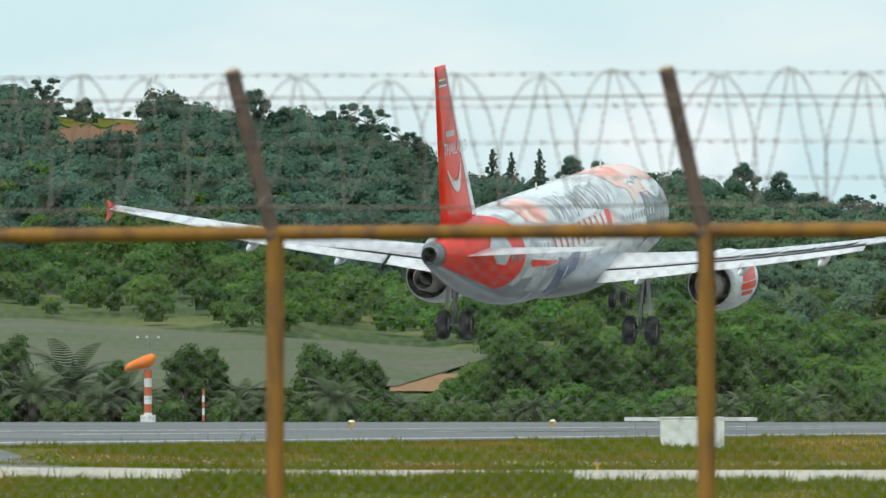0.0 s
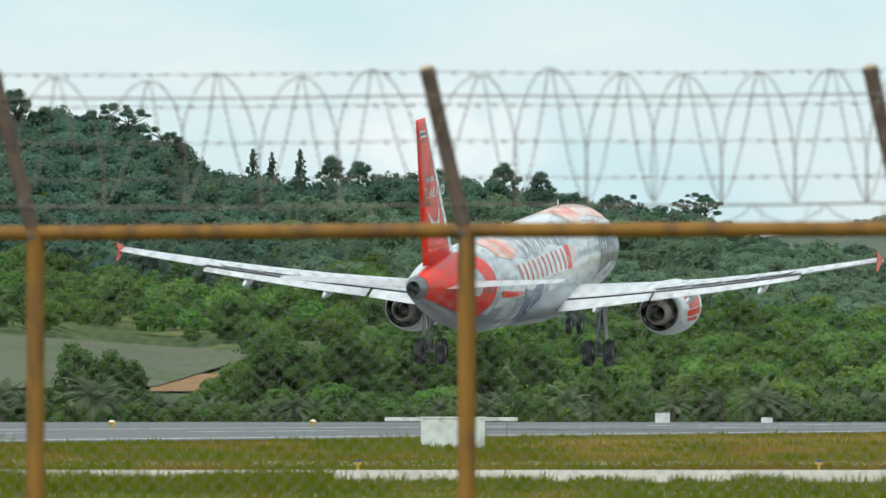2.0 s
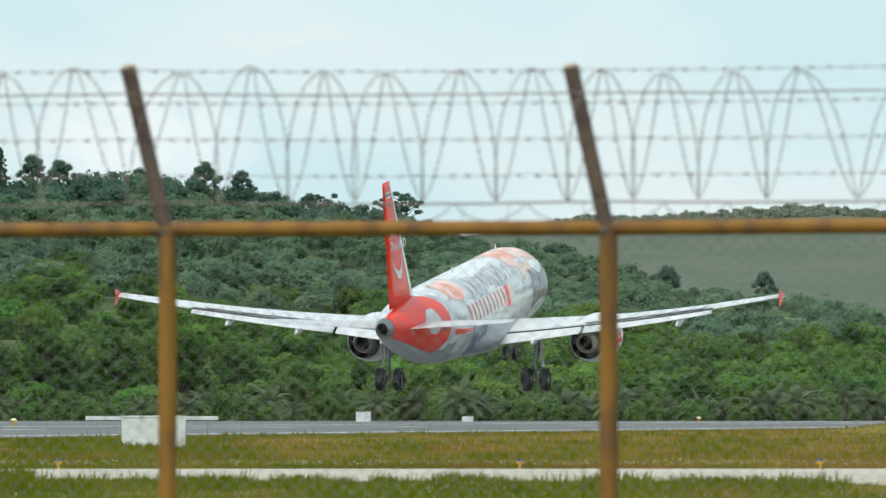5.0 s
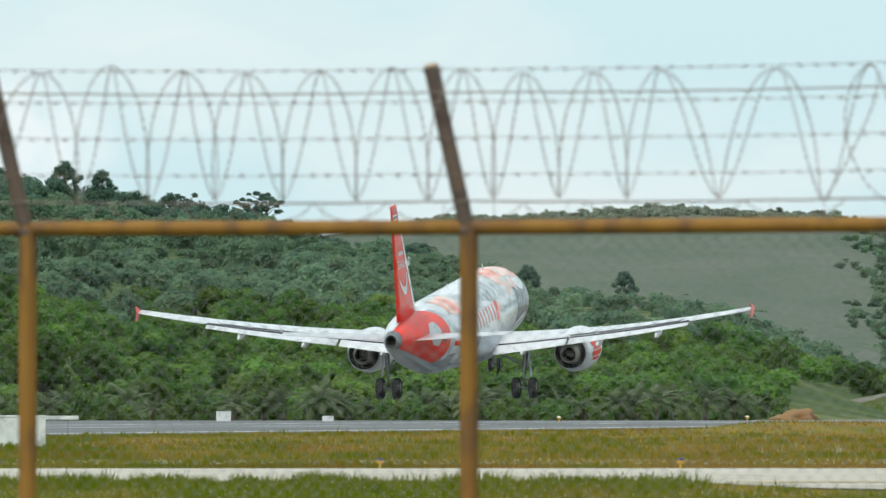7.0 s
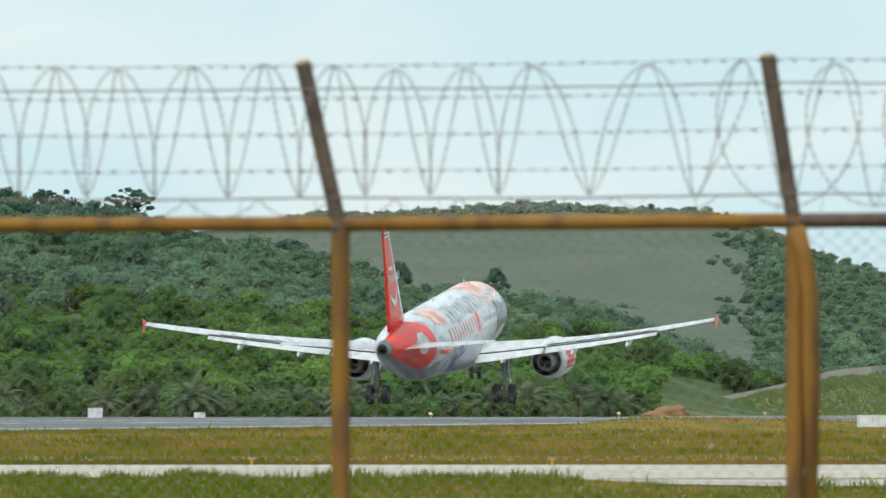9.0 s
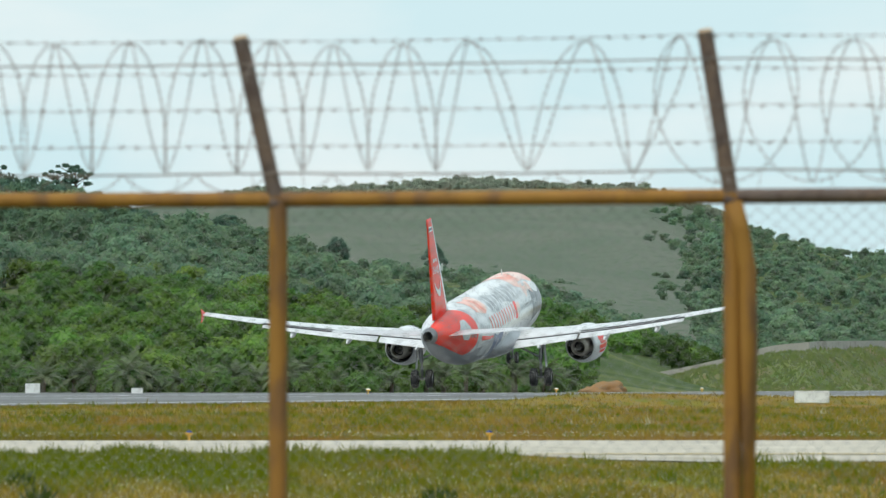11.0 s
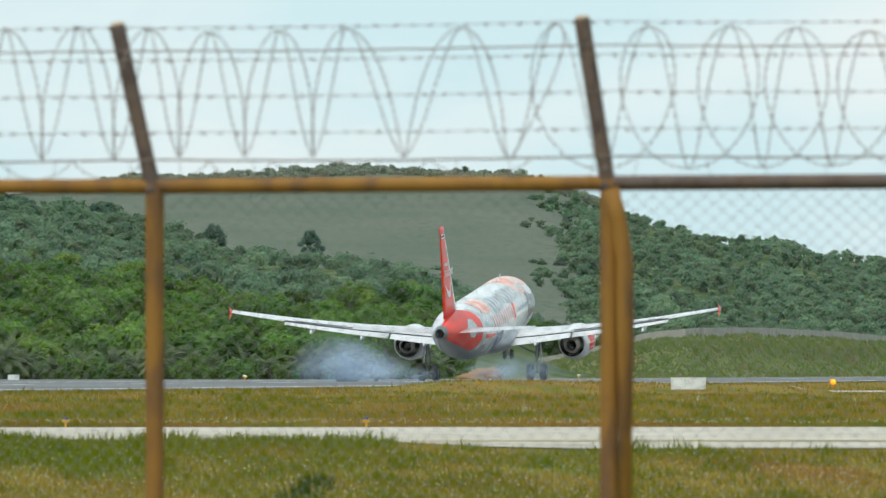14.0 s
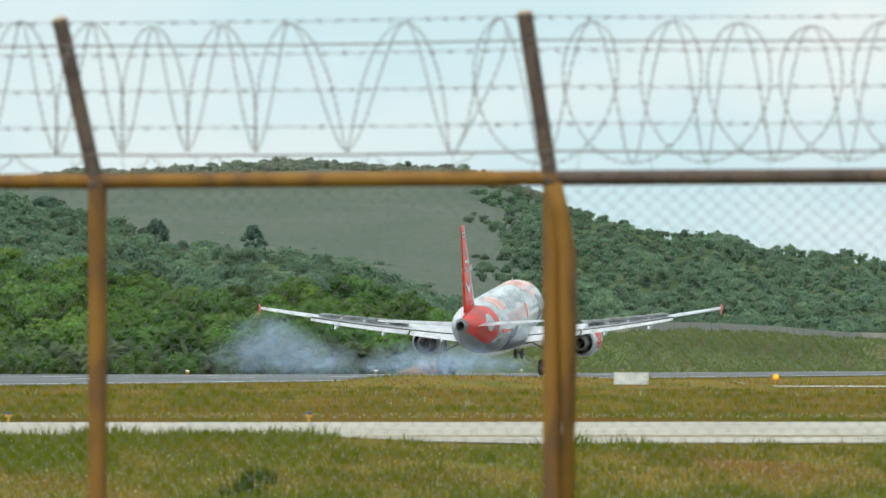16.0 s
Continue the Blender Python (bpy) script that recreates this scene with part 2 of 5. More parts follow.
M_BLUE = material("livery_blue", (0.03, 0.07, 0.2), (0.09, 0.15, 0.3), 0.4, scale=2, coat=0.3)
M_METAL = material("worn_metal", (0.32, 0.32, 0.33), (0.22, 0.22, 0.23), 0.4, metal=0.8, scale=4)
M_SOOT = material("exhaust_soot", (0.02, 0.02, 0.022), (0.05, 0.048, 0.045), 0.7, scale=5)
M_HOT = material("nozzle_metal", (0.5, 0.46, 0.4), (0.36, 0.33, 0.28), 0.5, metal=0.3, scale=4)
M_TYRE = material("tyre_rubber", (0.02, 0.02, 0.021), (0.035, 0.035, 0.036), 0.85, scale=8)
M_COVE_SHADE = material("wing_cove_shadow", (0.05, 0.052, 0.055), (0.08, 0.08, 0.085), 0.7, scale=4)
M_BOXW = material("weathered_white_paint", (0.82, 0.83, 0.81), (0.7, 0.71, 0.69), 0.7, scale=1.5, wear=((0.5, 0.5, 0.46), 2.5, 0.3))
M_WALLC = material("perimeter_concrete", (0.36, 0.335, 0.3), (0.44, 0.41, 0.365), 0.9, scale=0.3, bump=0.2, wear=((0.28, 0.26, 0.23), 0.6, 0.3))
M_SOCK = material("orange_windsock", (0.9, 0.25, 0.03), (0.82, 0.2, 0.03), 0.8, scale=2)
M_MASTRED = material("mast_orange_red", (0.6, 0.14, 0.05), (0.5, 0.12, 0.05), 0.6, scale=3)
M_YELLOW = material("light_yellow_paint", (0.75, 0.42, 0.05), (0.65, 0.36, 0.05), 0.5, scale=6)
M_NAVY = material("light_blue_glass", (0.03, 0.04, 0.12), (0.05, 0.06, 0.16), 0.2, scale=6)
M_LENS = material("lamp_glass", (0.85, 0.83, 0.72), (0.8, 0.78, 0.66), 0.2, scale=6)
M_AMBER = material("amber_lamp", (0.9, 0.3, 0.02), None, 0.4, emit=((1.0, 0.3, 0.01), 1.7))
M_SEED = material("pale_seed_heads", (0.5, 0.48, 0.34), (0.62, 0.6, 0.45), 0.9, scale=3, vary=0.3, leaf=0.4)

M_WEEDY = material("weed_leaves", (0.15, 0.205, 0.065), (0.22, 0.245, 0.095), 0.85, scale=0.3, detail=3, vary=0.3, spec=0.05, leaf=0.6, crowns=0.2)
M_BANK = material("bank_weeds", (0.085, 0.135, 0.032), (0.155, 0.17, 0.06), 0.95, scale=0.12, detail=8, bump=0.7, bump_scale=0.9, spec=0.1, stretch=(1, 0.3, 2), wear=((0.17, 0.13, 0.065), 0.15, 0.35))


def smoke_material():
    """Thin veil: thickest at the puff's heart, thinning to nothing at its outline, broken by noise."""
    m = bpy.data.materials.new("thin_smoke")
    m.use_nodes = True
    n, l = m.node_tree.nodes, m.node_tree.links
    n.clear()
    out, mix, clear, veil = n.new("ShaderNodeOutputMaterial"), n.new("ShaderNodeMixShader"), n.new("ShaderNodeBsdfTransparent"), n.new("ShaderNodeMixShader")
    d1, d2 = n.new("ShaderNodeBsdfDiffuse"), n.new("ShaderNodeBsdfTranslucent")
    d1.inputs["Color"].default_value = d2.inputs["Color"].default_value = (0.62, 0.78, 1.0, 1)
    l.new(d1.outputs["BSDF"], veil.inputs[1])
    l.new(d2.outputs["BSDF"], veil.inputs[2])
    co, tex, mp, ball, lo, mul = (n.new("ShaderNode" + k) for k in ("TexCoord", "TexNoise", "Mapping", "TexGradient", "MapRange", "Math"))
    tex.inputs["Scale"].default_value, tex.inputs["Detail"].default_value = 1.1, 2
    l.new(co.outputs["Object"], tex.inputs["Vector"])
    lo.inputs["From Min"].default_value, lo.inputs["From Max"].default_value = 0.28, 0.72
    lo.inputs["To Max"].default_value = 0.6
    l.new(tex.outputs["Fac"], lo.inputs["Value"])
    mp.inputs["Scale"].default_value = (1, 0, 1)
    l.new(co.outputs["Object"], mp.inputs["Vector"])
    ball.gradient_type = "SPHERICAL"
    l.new(mp.outputs["Vector"], ball.inputs["Vector"])
    mul.operation = "MULTIPLY"
    l.new(lo.outputs["Result"], mul.inputs[0])
    l.new(ball.outputs["Fac"], mul.inputs[1])
    l.new(mul.outputs[0], mix.inputs["Fac"])
    l.new(clear.outputs["BSDF"], mix.inputs[1])
    l.new(veil.outputs["Shader"], mix.inputs[2])
    l.new(mix.outputs["Shader"], out.inputs["Surface"])
    return m


M_SMOKE = smoke_material()


# ---- mesh tools ----
def mesh_object(name, verts, faces, mat, parent=None, label="", smooth=True):
    me = bpy.data.meshes.new(name)
    me.from_pydata([tuple(v) for v in verts], [], [tuple(f) for f in faces])
    me.materials.append(mat)
    if smooth:
        me.polygons.foreach_set("use_smooth", [True] * len(me.polygons))
    me.update()
    ob = new(name, me)
    ob.parent = parent
    if label:
        ob["label"] = label
    return ob


def part(name, bm, mat, parent=None, label="", smooth=False, auto=None):
    bmesh.ops.recalc_face_normals(bm, faces=bm.faces[:])
    me = bpy.data.meshes.new(name)
    for f in bm.faces:
        f.smooth = smooth
    bm.to_mesh(me)
    bm.free()
    me.materials.append(mat)
    if auto:
        me.set_sharp_from_angle(angle=radians(auto))
    ob = new(name, me)
    ob.parent = parent
    if label:
        ob["label"] = label
    return ob


def empty(name, m=None):
    ob = new(name)
    ob.empty_display_size = 0.2
    if m:
        ob.matrix_world = m
    return ob


def box(bm, size, centre, bevel=0.0, turn=None):
    m = Matrix.Translation(centre) @ (turn or Matrix()) @ Matrix.Diagonal((*size, 1))
    vs = bmesh.ops.create_cube(bm, size=1, matrix=m)["verts"]
    if bevel:
        es = list({e for v in vs for e in v.link_edges})
        bmesh.ops.bevel(bm, geom=es, offset=bevel, segments=2, affect="EDGES", profile=0.5)
    return bm


def rod(bm, a, b, r0, r1=None, sides=10, caps=True):
    a, b = Vector(a), Vector(b)
    d = b - a
    m = Matrix.Translation((a + b) / 2) @ d.to_track_quat("Z", "Y").to_matrix().to_4x4()
    bmesh.ops.create_cone(bm, cap_ends=caps, segments=sides, radius1=r0, radius2=r0 if r1 is None else r1, depth=d.length, matrix=m)
    return bm


def loft(rings, closed=True, caps=(True, True)):
    """Verts and faces through rings of equal count."""
    n = len(rings[0])
    verts = [v for r in rings for v in r]
    faces = []
    for i in range(len(rings) - 1):
        for j in range(n if closed else n - 1):
            k = (j + 1) % n
            faces.append((i * n + j, i * n + k, (i + 1) * n + k, (i + 1) * n + j))
    if caps[0]:
        faces.append(tuple(range(n))[::-1])
    if caps[1]:
        faces.append(tuple(range((len(rings) - 1) * n, len(rings) * n)))
    return verts, faces


def tube(points, r, sides=4):
    """A thin wire along points."""
    pts = [Vector(p) for p in points]
    rings = []
    for i, p in enumerate(pts):
        d = (pts[min(i + 1, len(pts) - 1)] - pts[max(i - 1, 0)]).normalized()
        q = d.to_track_quat("Z", "Y")
        rings.append([p + q @ Vector((r * math.cos(2 * math.pi * k / sides), r * math.sin(2 * math.pi * k / sides), 0)) for k in range(sides)])
    return loft(rings)


def merged(pieces):
    verts, faces = [], []
    for v, f in pieces:
        o = len(verts)
        verts.extend(v)
        faces.extend(tuple(i + o for i in q) for q in f)
    return verts, faces


def smooth01(a, b, x):
    t = np.clip((x - a) / (b - a), 0, 1)
    return t * t * (3 - 2 * t)


# ---- ground, runway, taxiway ----
RW_K, RW_C, RW_COS = 0.2046, -88.56, 0.9797   # runway centre line x = RW_K * y + RW_C
RW_Z, RW_HALF = 0.90, 22.5


def offline(x, y):
    """Metres to the near side of the runway's centre line."""
    return (x - (RW_K * y + RW_C)) * RW_COS


def along(s, q):
    """Place on the runway: s metres along the centre line, q metres to the near side."""
    dx, dy = RW_K * RW_COS, RW_COS
    return (RW_C + dx * s + dy * q, dy * s - dx * q)


def ground_z(x, y):
    q = offline(x, y)
    z = 0.6 * smooth01(105, 160, y) + 0.25 * smooth01(46, 27.5, q)
    bank = smooth01(230, 330, y) * smooth01(27, 34, q) * smooth01(75, 48, q)
    az = AX0 + x / np.maximum(y, 1.0) * K
    swell = smooth01(424, 455, y) * smooth01(525, 480, y) * smooth01(2380, 2600, az) * smooth01(3230, 3130, az) * smooth01(28, 34, q)
    return z + 0.10 * bank + 0.34 * swell


def taxi_edge(x):
    """Near edge of the taxiway, which widens towards the right."""
    return 162.0 - 11.5 * smooth01(12.4, 14.5, np.asarray(x, float))


def sheet(xs, ys, fn, mat, name, kind="structure", label="", category="", smooth=True):
    xx, yy = np.meshgrid(xs, ys)
    zz = fn(xx, yy)
    verts = np.stack([xx, yy, zz], -1).reshape(-1, 3).tolist()
    n = len(xs)
    faces = [(j * n + i, j * n + i + 1, (j + 1) * n + i + 1, (j + 1) * n + i) for j in range(len(ys) - 1) for i in range(n - 1)]
    ob = mesh_object(name, verts, faces, mat, smooth=smooth)
    return tagged(ob, label, category, kind=kind)


def build_ground():
    xs = np.concatenate([np.linspace(-3000, -160, 20), np.linspace(-150, 260, 165), np.linspace(270, 3000, 20)])
    ys = np.concatenate([np.linspace(-300, 60, 8), np.linspace(70, 420, 141), np.linspace(425, 1300, 120), np.linspace(1350, 4900, 20)])
    sheet(xs, ys, ground_z, M_GRASS, "ground", label="flat grassy airfield ground with dry patches", category="ground")
    # runway slab
    ss = np.linspace(-300, 2600, 60)
    qs = [-RW_HALF - 4, -RW_HALF, 0, RW_HALF, RW_HALF + 4]
    verts = [(*along(s, q), RW_Z + (0.02 if abs(q) < 1 else 0.0)) for s in ss for q in qs]
    n = len(qs)
    faces = [(i * n + j, i * n + j + 1, (i + 1) * n + j + 1, (i + 1) * n + j) for i in range(len(ss) - 1) for j in range(n - 1)]
    runway = tagged(mesh_object("runway", verts, faces, M_ASPHALT), "grey worn asphalt runway with white edge lines", "runway", kind="structure")
    for q in (-RW_HALF + 0.6, RW_HALF - 0.6):
        v = [(*along(s, q + w), RW_Z + 0.012) for s in (-300, 2600) for w in (-0.6, 0.6)]
        mesh_object("edge_line", v, [(0, 1, 3, 2)], M_PAINT, runway, "white painted edge line", smooth=False)
    bm = bmesh.new()
    for k in range(46):
        v = [bm.verts.new((*along(-280 + 60 * k + s, w), RW_Z + 0.03)) for s, w in ((0, -0.45), (30, -0.45), (30, 0.45), (0, 0.45))]
        bm.faces.new(v)
    part("centre_line", bm, M_PAINT, runway, "white dashed centre line")
    v = [(-120, -21, RW_Z - 0.006), (85.0, 985, RW_Z - 0.006), (-260, 985, RW_Z - 0.006), (-260, -21, RW_Z - 0.006)]
    tagged(mesh_object("apron", v, [(0, 1, 2, 3)], M_ASPHALT, smooth=False), "grey asphalt shoulder beyond the runway", "apron", kind="structure")
    # taxiway strip, bending towards the runway on its far end
    xs = np.linspace(-60, 60, 121)
    rows = []
    for x in xs:
        rows.append([(x, y, float(ground_z(x, y)) + 0.02) for y in np.linspace(float(taxi_edge(x)), 198, 10)])
    v, f = loft(rows, closed=False, caps=(False, False))
    tagged(mesh_object("taxiway", v, f, M_CONCRETE), "pale concrete taxiway strip between mown grass", "taxiway", kind="structure")
    v, f = loft([[(x, y, float(ground_z(x, y)) + 0.026) for y in (158.0, 159.6)] for x in np.linspace(13.6, 60, 40)], closed=False, caps=(False, False))
    tagged(mesh_object("taxiway_line", v, f, M_TAXI_LINE, smooth=False), "faded yellow line along the taxiway", "line", kind="structure")
    # grey asphalt wedge that joins the taxiway, and a pale strip further off
    rows = [[(x, y, float(ground_z(x, y)) + 0.03) for y in np.linspace(197, 198 + 46 * w, 5)] for x, w in ((-30, 1), (-12, 1), (-9.6, 0.95), (-8.6, 0.6), (-7.6, 0.25), (-6.6, 0.04))]
    v, f = loft(rows, closed=False, caps=(False, False))
    tagged(mesh_object("side_road", v, f, M_ASPHALT), "grey asphalt wedge joining the taxiway", "road", kind="structure")
    rows = [[((a - AX0) / K * y, y, float(ground_z((a - AX0) / K * y, y)) + 0.05) for y in (462, 480, 500)] for a in np.linspace(3165, 3700, 20)]
    v, f = loft(rows, closed=False, caps=(False, False))
    tagged(mesh_object("service_road", v, f, M_CONCRETE), "pale concrete service strip in the grass", "road", kind="structure")


# ---- hills ----
CREST_A = [(-400, 140), (0, 146), (120, 152), (260, 165), (350, 198), (500, 210), (640, 235), (740, 300), (860, 325), (1000, 318), (1200, 325), (1380, 340),
           (1500, 366), (1650, 380), (1760, 398), (1960, 410), (2060, 445), (2150, 480), (2260, 498), (2400, 500), (2500, 508), (2600, 535),
           (2700, 570), (2780, 610), (2850, 650), (2950, 700), (3100, 728), (4200, 731)]
CREST_B = [(1000, 470), (1700, 415), (1900, 400), (2000, 374), (2130, 364), (2430, 363), (2680, 372), (2760, 396), (2890, 440), (3000, 500), (3200, 600), (3900, 700)]
CREST_C = [(2450, 715), (2580, 650), (2660, 590), (2720, 530), (2760, 480), (2800, 416), (2890, 432), (2963, 448), (3040, 462), (3100, 456), (3163, 452),
           (3263, 484), (3431, 518), (3700, 560), (4300, 640)]


def crest(profile, az):
    p = np.array(profile, float)
    return np.interp(az, p[:, 0], p[:, 1])


class Hill:
    """A slope that climbs from the plain at d0 to its crest at d1."""

    def __init__(self, profile, d0, d1, lower, power=1.0):
        self.profile, self.d0, self.d1, self.lower, self.power = profile, d0, d1, lower, power

    def foot(self, az):
        """Where the slope begins: always beyond the runway's far side."""
        return np.clip(124.3 / np.maximum(RW_K - (np.asarray(az, float) - AX0) / K, 0.06) + 28, self.d0, 1700)

    def z(self, az, d):
        d0 = self.foot(az)
        s = np.clip((d - d0) / (self.d1 - d0), 0, 1.3)
        rise = np.maximum(EL0 - crest(self.profile, az), 1) / K * self.d1 - self.lower
        up = np.where(s <= 1, np.clip(s, 0, 1) ** self.power, 1 - (s - 1) * 2.0)
        wob = 2.0 * np.sin(az / 90.0 + d / 130.0) * np.sin(d / 210.0 + az / 333.0) * np.clip(s * 4, 0, 1)
        return 0.7 + np.maximum(rise, 0.2) * up + wob * np.clip(rise / 20, 0, 1)

    def place(self, az, d):
        return np.stack([(az - AX0) / K * d, d, self.z(az, d)], -1)

    def build(self, mat, label, a0, a1):
        az = np.linspace(a0, a1, 140)
        aa, ss = np.meshgrid(az, np.linspace(0, 1.3, 60))
        dd = self.foot(aa) + (self.d1 - self.foot(aa)) * ss
        ds = ss[:, 0]
        v = self.place(aa, dd).reshape(-1, 3).tolist()
        n = len(az)
        f = [(j * n + i, j * n + i + 1, (j + 1) * n + i + 1, (j + 1) * n + i) for j in range(len(ds) - 1) for i in range(n - 1)]
        return tagged(mesh_object("hill", v, f, mat), label, "hill", kind="structure")


HILL_A = Hill(CREST_A, 1010, 2500, 5.0)
HILL_B = Hill(CREST_B, 2700, 3700, 2.0)
HILL_C = Hill(CREST_C, 1900, 3000, 6.0)


# ---- foliage ----
def leaf_cloud(rng, lumps, per, leaf, flat=0.75):
    """Small leaf sprays over the surface of several lumps (x, y, z, r), with broader sprays inside that close the crown. Verts (n, 3), quads."""
    vs = []
    unit = float(np.median([q[3] for q in lumps]))
    for (x, y, z, r) in lumps:
        share = min(max((r / unit) ** 2, 0.5), 1.6)
        for n, r0, r1, size, tilt in ((int(per * share), 0.64, 0.97, leaf * 1.75, 0.5), (int(per * 0.5 * share), 0.85, 1.17, leaf * 0.85, 0.6)):
            d = rng.normal(size=(n, 3))
            d /= np.linalg.norm(d, axis=1)[:, None]
            d[:, 2] = np.where(d[:, 2] < -0.6, -d[:, 2], d[:, 2])
            c = np.array([x, y, z]) + d * r * rng.uniform(r0, r1, (n, 1)) * np.array([1, 1, flat])
            nrm = d + rng.normal(scale=tilt, size=(n, 3)) + np.array([0, 0, 0.25])
            nrm /= np.linalg.norm(nrm, axis=1)[:, None]
            a = np.cross(nrm, rng.normal(size=(n, 3)))
            a /= np.linalg.norm(a, axis=1)[:, None]
            b = np.cross(nrm, a)
            s = size * rng.uniform(0.6, 1.4, (n, 1))
            vs.append(np.stack([c - a * s, c + b * s * 0.6, c + a * s, c - b * s * 0.6], 1).reshape(-1, 3))
        grid = []   # closed uneven heart of the lump
        for i in range(5):
            la = -math.pi / 2 + math.pi * i / 4
            for k in range(7):
                lo, rr = 2 * math.pi * (k + 0.5 * (i % 2)) / 7, 0.66 * r * rng.uniform(0.8, 1.15)
                grid.append((x + rr * math.cos(la) * math.cos(lo), y + rr * math.cos(la) * math.sin(lo), z + rr * flat * math.sin(la)))
        grid = np.array(grid)
        vs.append(grid[[i * 7 + k if q < 2 else (i + 1) * 7 + k for i in range(4) for j in range(7) for q, k in ((0, j), (1, (j + 1) % 7), (2, (j + 1) % 7), (3, j))]])
    v = np.concatenate(vs)
    return v, np.arange(len(v)).reshape(-1, 4)


def crown_cloud(rng, lumps, per, leaf):
    """One domed crown of unit height: rounded lumps (x, y, z, r) closed by a rough heart and feathered with small leaf sprays. Verts (n, 3), triangles."""
    vs = []
    for k, (x, y, z, r) in enumerate(lumps):
        n = max(8, int(per * (r / 0.3) ** 2 * (0.4 if k == 1 else 1.0)))
        d = rng.normal(size=(n, 3))
        d /= np.linalg.norm(d, axis=1)[:, None]
        d[:, 2] = np.where(d[:, 2] < -0.25, -d[:, 2], d[:, 2])
        c = np.array([x, y, z]) + d * r * rng.uniform(0.82, 1.14, (n, 1)) * np.array([1, 1, 0.85])
        nrm = d + rng.normal(scale=0.45, size=(n, 3)) + np.array([0, 0, 0.2])
        nrm /= np.linalg.norm(nrm, axis=1)[:, None]
        a = np.cross(nrm, rng.normal(size=(n, 3)))
        a /= np.linalg.norm(a, axis=1)[:, None]
        b = np.cross(nrm, a)
        s = leaf * rng.uniform(0.6, 1.5, (n, 1))
        vs.append(np.stack([c - a * s - b * s * 0.6, c + a * s - b * s * 0.6, c + b * s], 1).reshape(-1, 3))
        grid = []
        for i in range(3):
            la = -0.5 + (math.pi / 2 + 0.5) * i / 2
            for k in range(6):
                lo, rr = 2 * math.pi * (k + 0.5 * (i % 2)) / 6, 0.72 * r * rng.uniform(0.85, 1.12)
                grid.append((x + rr * math.cos(la) * math.cos(lo), y + rr * math.cos(la) * math.sin(lo), z + rr * 0.85 * math.sin(la)))
        grid, fan = np.array(grid), []
        for j in range(6):
            k = (j + 1) % 6
            fan += [j, k, 6 + k, j, 6 + k, 6 + j, 6 + j, 6 + k, 12]
        vs.append(grid[fan])
    v = np.concatenate(vs)
    return v, np.arange(len(v)).reshape(-1, 3)


def crown_lumps(rng, w, n):
    """A broad lump on top with smaller ones round its shoulders, uneven."""
    out = [(rng.uniform(-0.08, 0.08), rng.uniform(-0.08, 0.08), 0.62, 0.33 * w), (0, 0, 0.28, 0.42 * w)]
    for i in range(n):
        a, rr = 2.4 * i + rng.uniform(-0.5, 0.5), w * rng.uniform(0.2, 0.42)
        out.append((rr * math.cos(a), rr * math.sin(a), rng.uniform(0.3, 0.82), w * rng.uniform(0.14, 0.26)))
    return out


def stand(name, mat, spots, sizes, label, rng, variants=9, lumps=4, per=40, leaf=0.035, tall=(0.75, 1.2)):
    """A wood as one piece of stuff: the same few crowns turned and scaled to each spot, each with its own tone."""
    kinds = [crown_cloud(rng, crown_lumps(rng, rng.uniform(0.95, 1.3), lumps), per, leaf) for _ in range(variants)]
    allv, allf, allt, o = [], [], [], 0
    for p, s in zip(spots, sizes):
        v, f = kinds[rng.integers(variants)]
        a = rng.uniform(0, 2 * math.pi)
        c, sn = math.cos(a), math.sin(a)
        q = v @ np.array([[c, sn, 0], [-sn, c, 0], [0, 0, 1]]) * np.array([s, s, s * rng.uniform(*tall)])
        allv.append(q + np.asarray(p))
        allf.append(f + o)
        tone = np.clip(rng.normal(scale=0.5, size=3), -1, 1)
        allt.append(np.broadcast_to(tone, v.shape))
        o += len(v)
    v, f, t = np.concatenate(allv), np.concatenate(allf), np.concatenate(allt)
    me = bpy.data.meshes.new(name)
    me.vertices.add(len(v))
    me.vertices.foreach_set("co", v.astype(np.float32).ravel())
    me.loops.add(f.size)
    me.loops.foreach_set("vertex_index", f.astype(np.int32).ravel())
    me.polygons.add(len(f))
    me.polygons.foreach_set("loop_start", np.arange(0, f.size, 3, dtype=np.int32))
    me.update(calc_edges=True)
    me.attributes.new("crown_tone", "FLOAT_VECTOR", "POINT").data.foreach_set("vector", t.astype(np.float32).ravel())
    me.materials.append(mat)
    return tagged(new(name, me), label, "trees", kind="stuff")


def in_field(az, el):
    """Bearings of the open pineapple field and the bare patches among the woods."""
    field = (az < 870) & (el > np.interp(az, [0, 860], [560, 618])) & (el < np.interp(az, [0, 700, 800, 870], [760, 760, 720, 650]))
    cliff = (az > 85) & (az < 265) & (el > 185) & (el < 285)
    brow = (az > 60) & (az < 290) & (el < 226)
    return field | cliff | brow


def hill_spots(hill, n, a0, a1, s0, s1, rng, skip=None, even=1.0):
    az = rng.uniform(a0, a1, n)
    d = hill.foot(az) + (hill.d1 - hill.foot(az)) * rng.uniform(s0 ** even, s1 ** even, n) ** (1 / even)
    p = hill.place(az, d)
    el = EL0 - (p[:, 2] - EYE) / d * K
    keep = np.ones(n, bool) if skip is None else ~skip(az, el)
    return p[keep], az[keep], d[keep], el[keep]


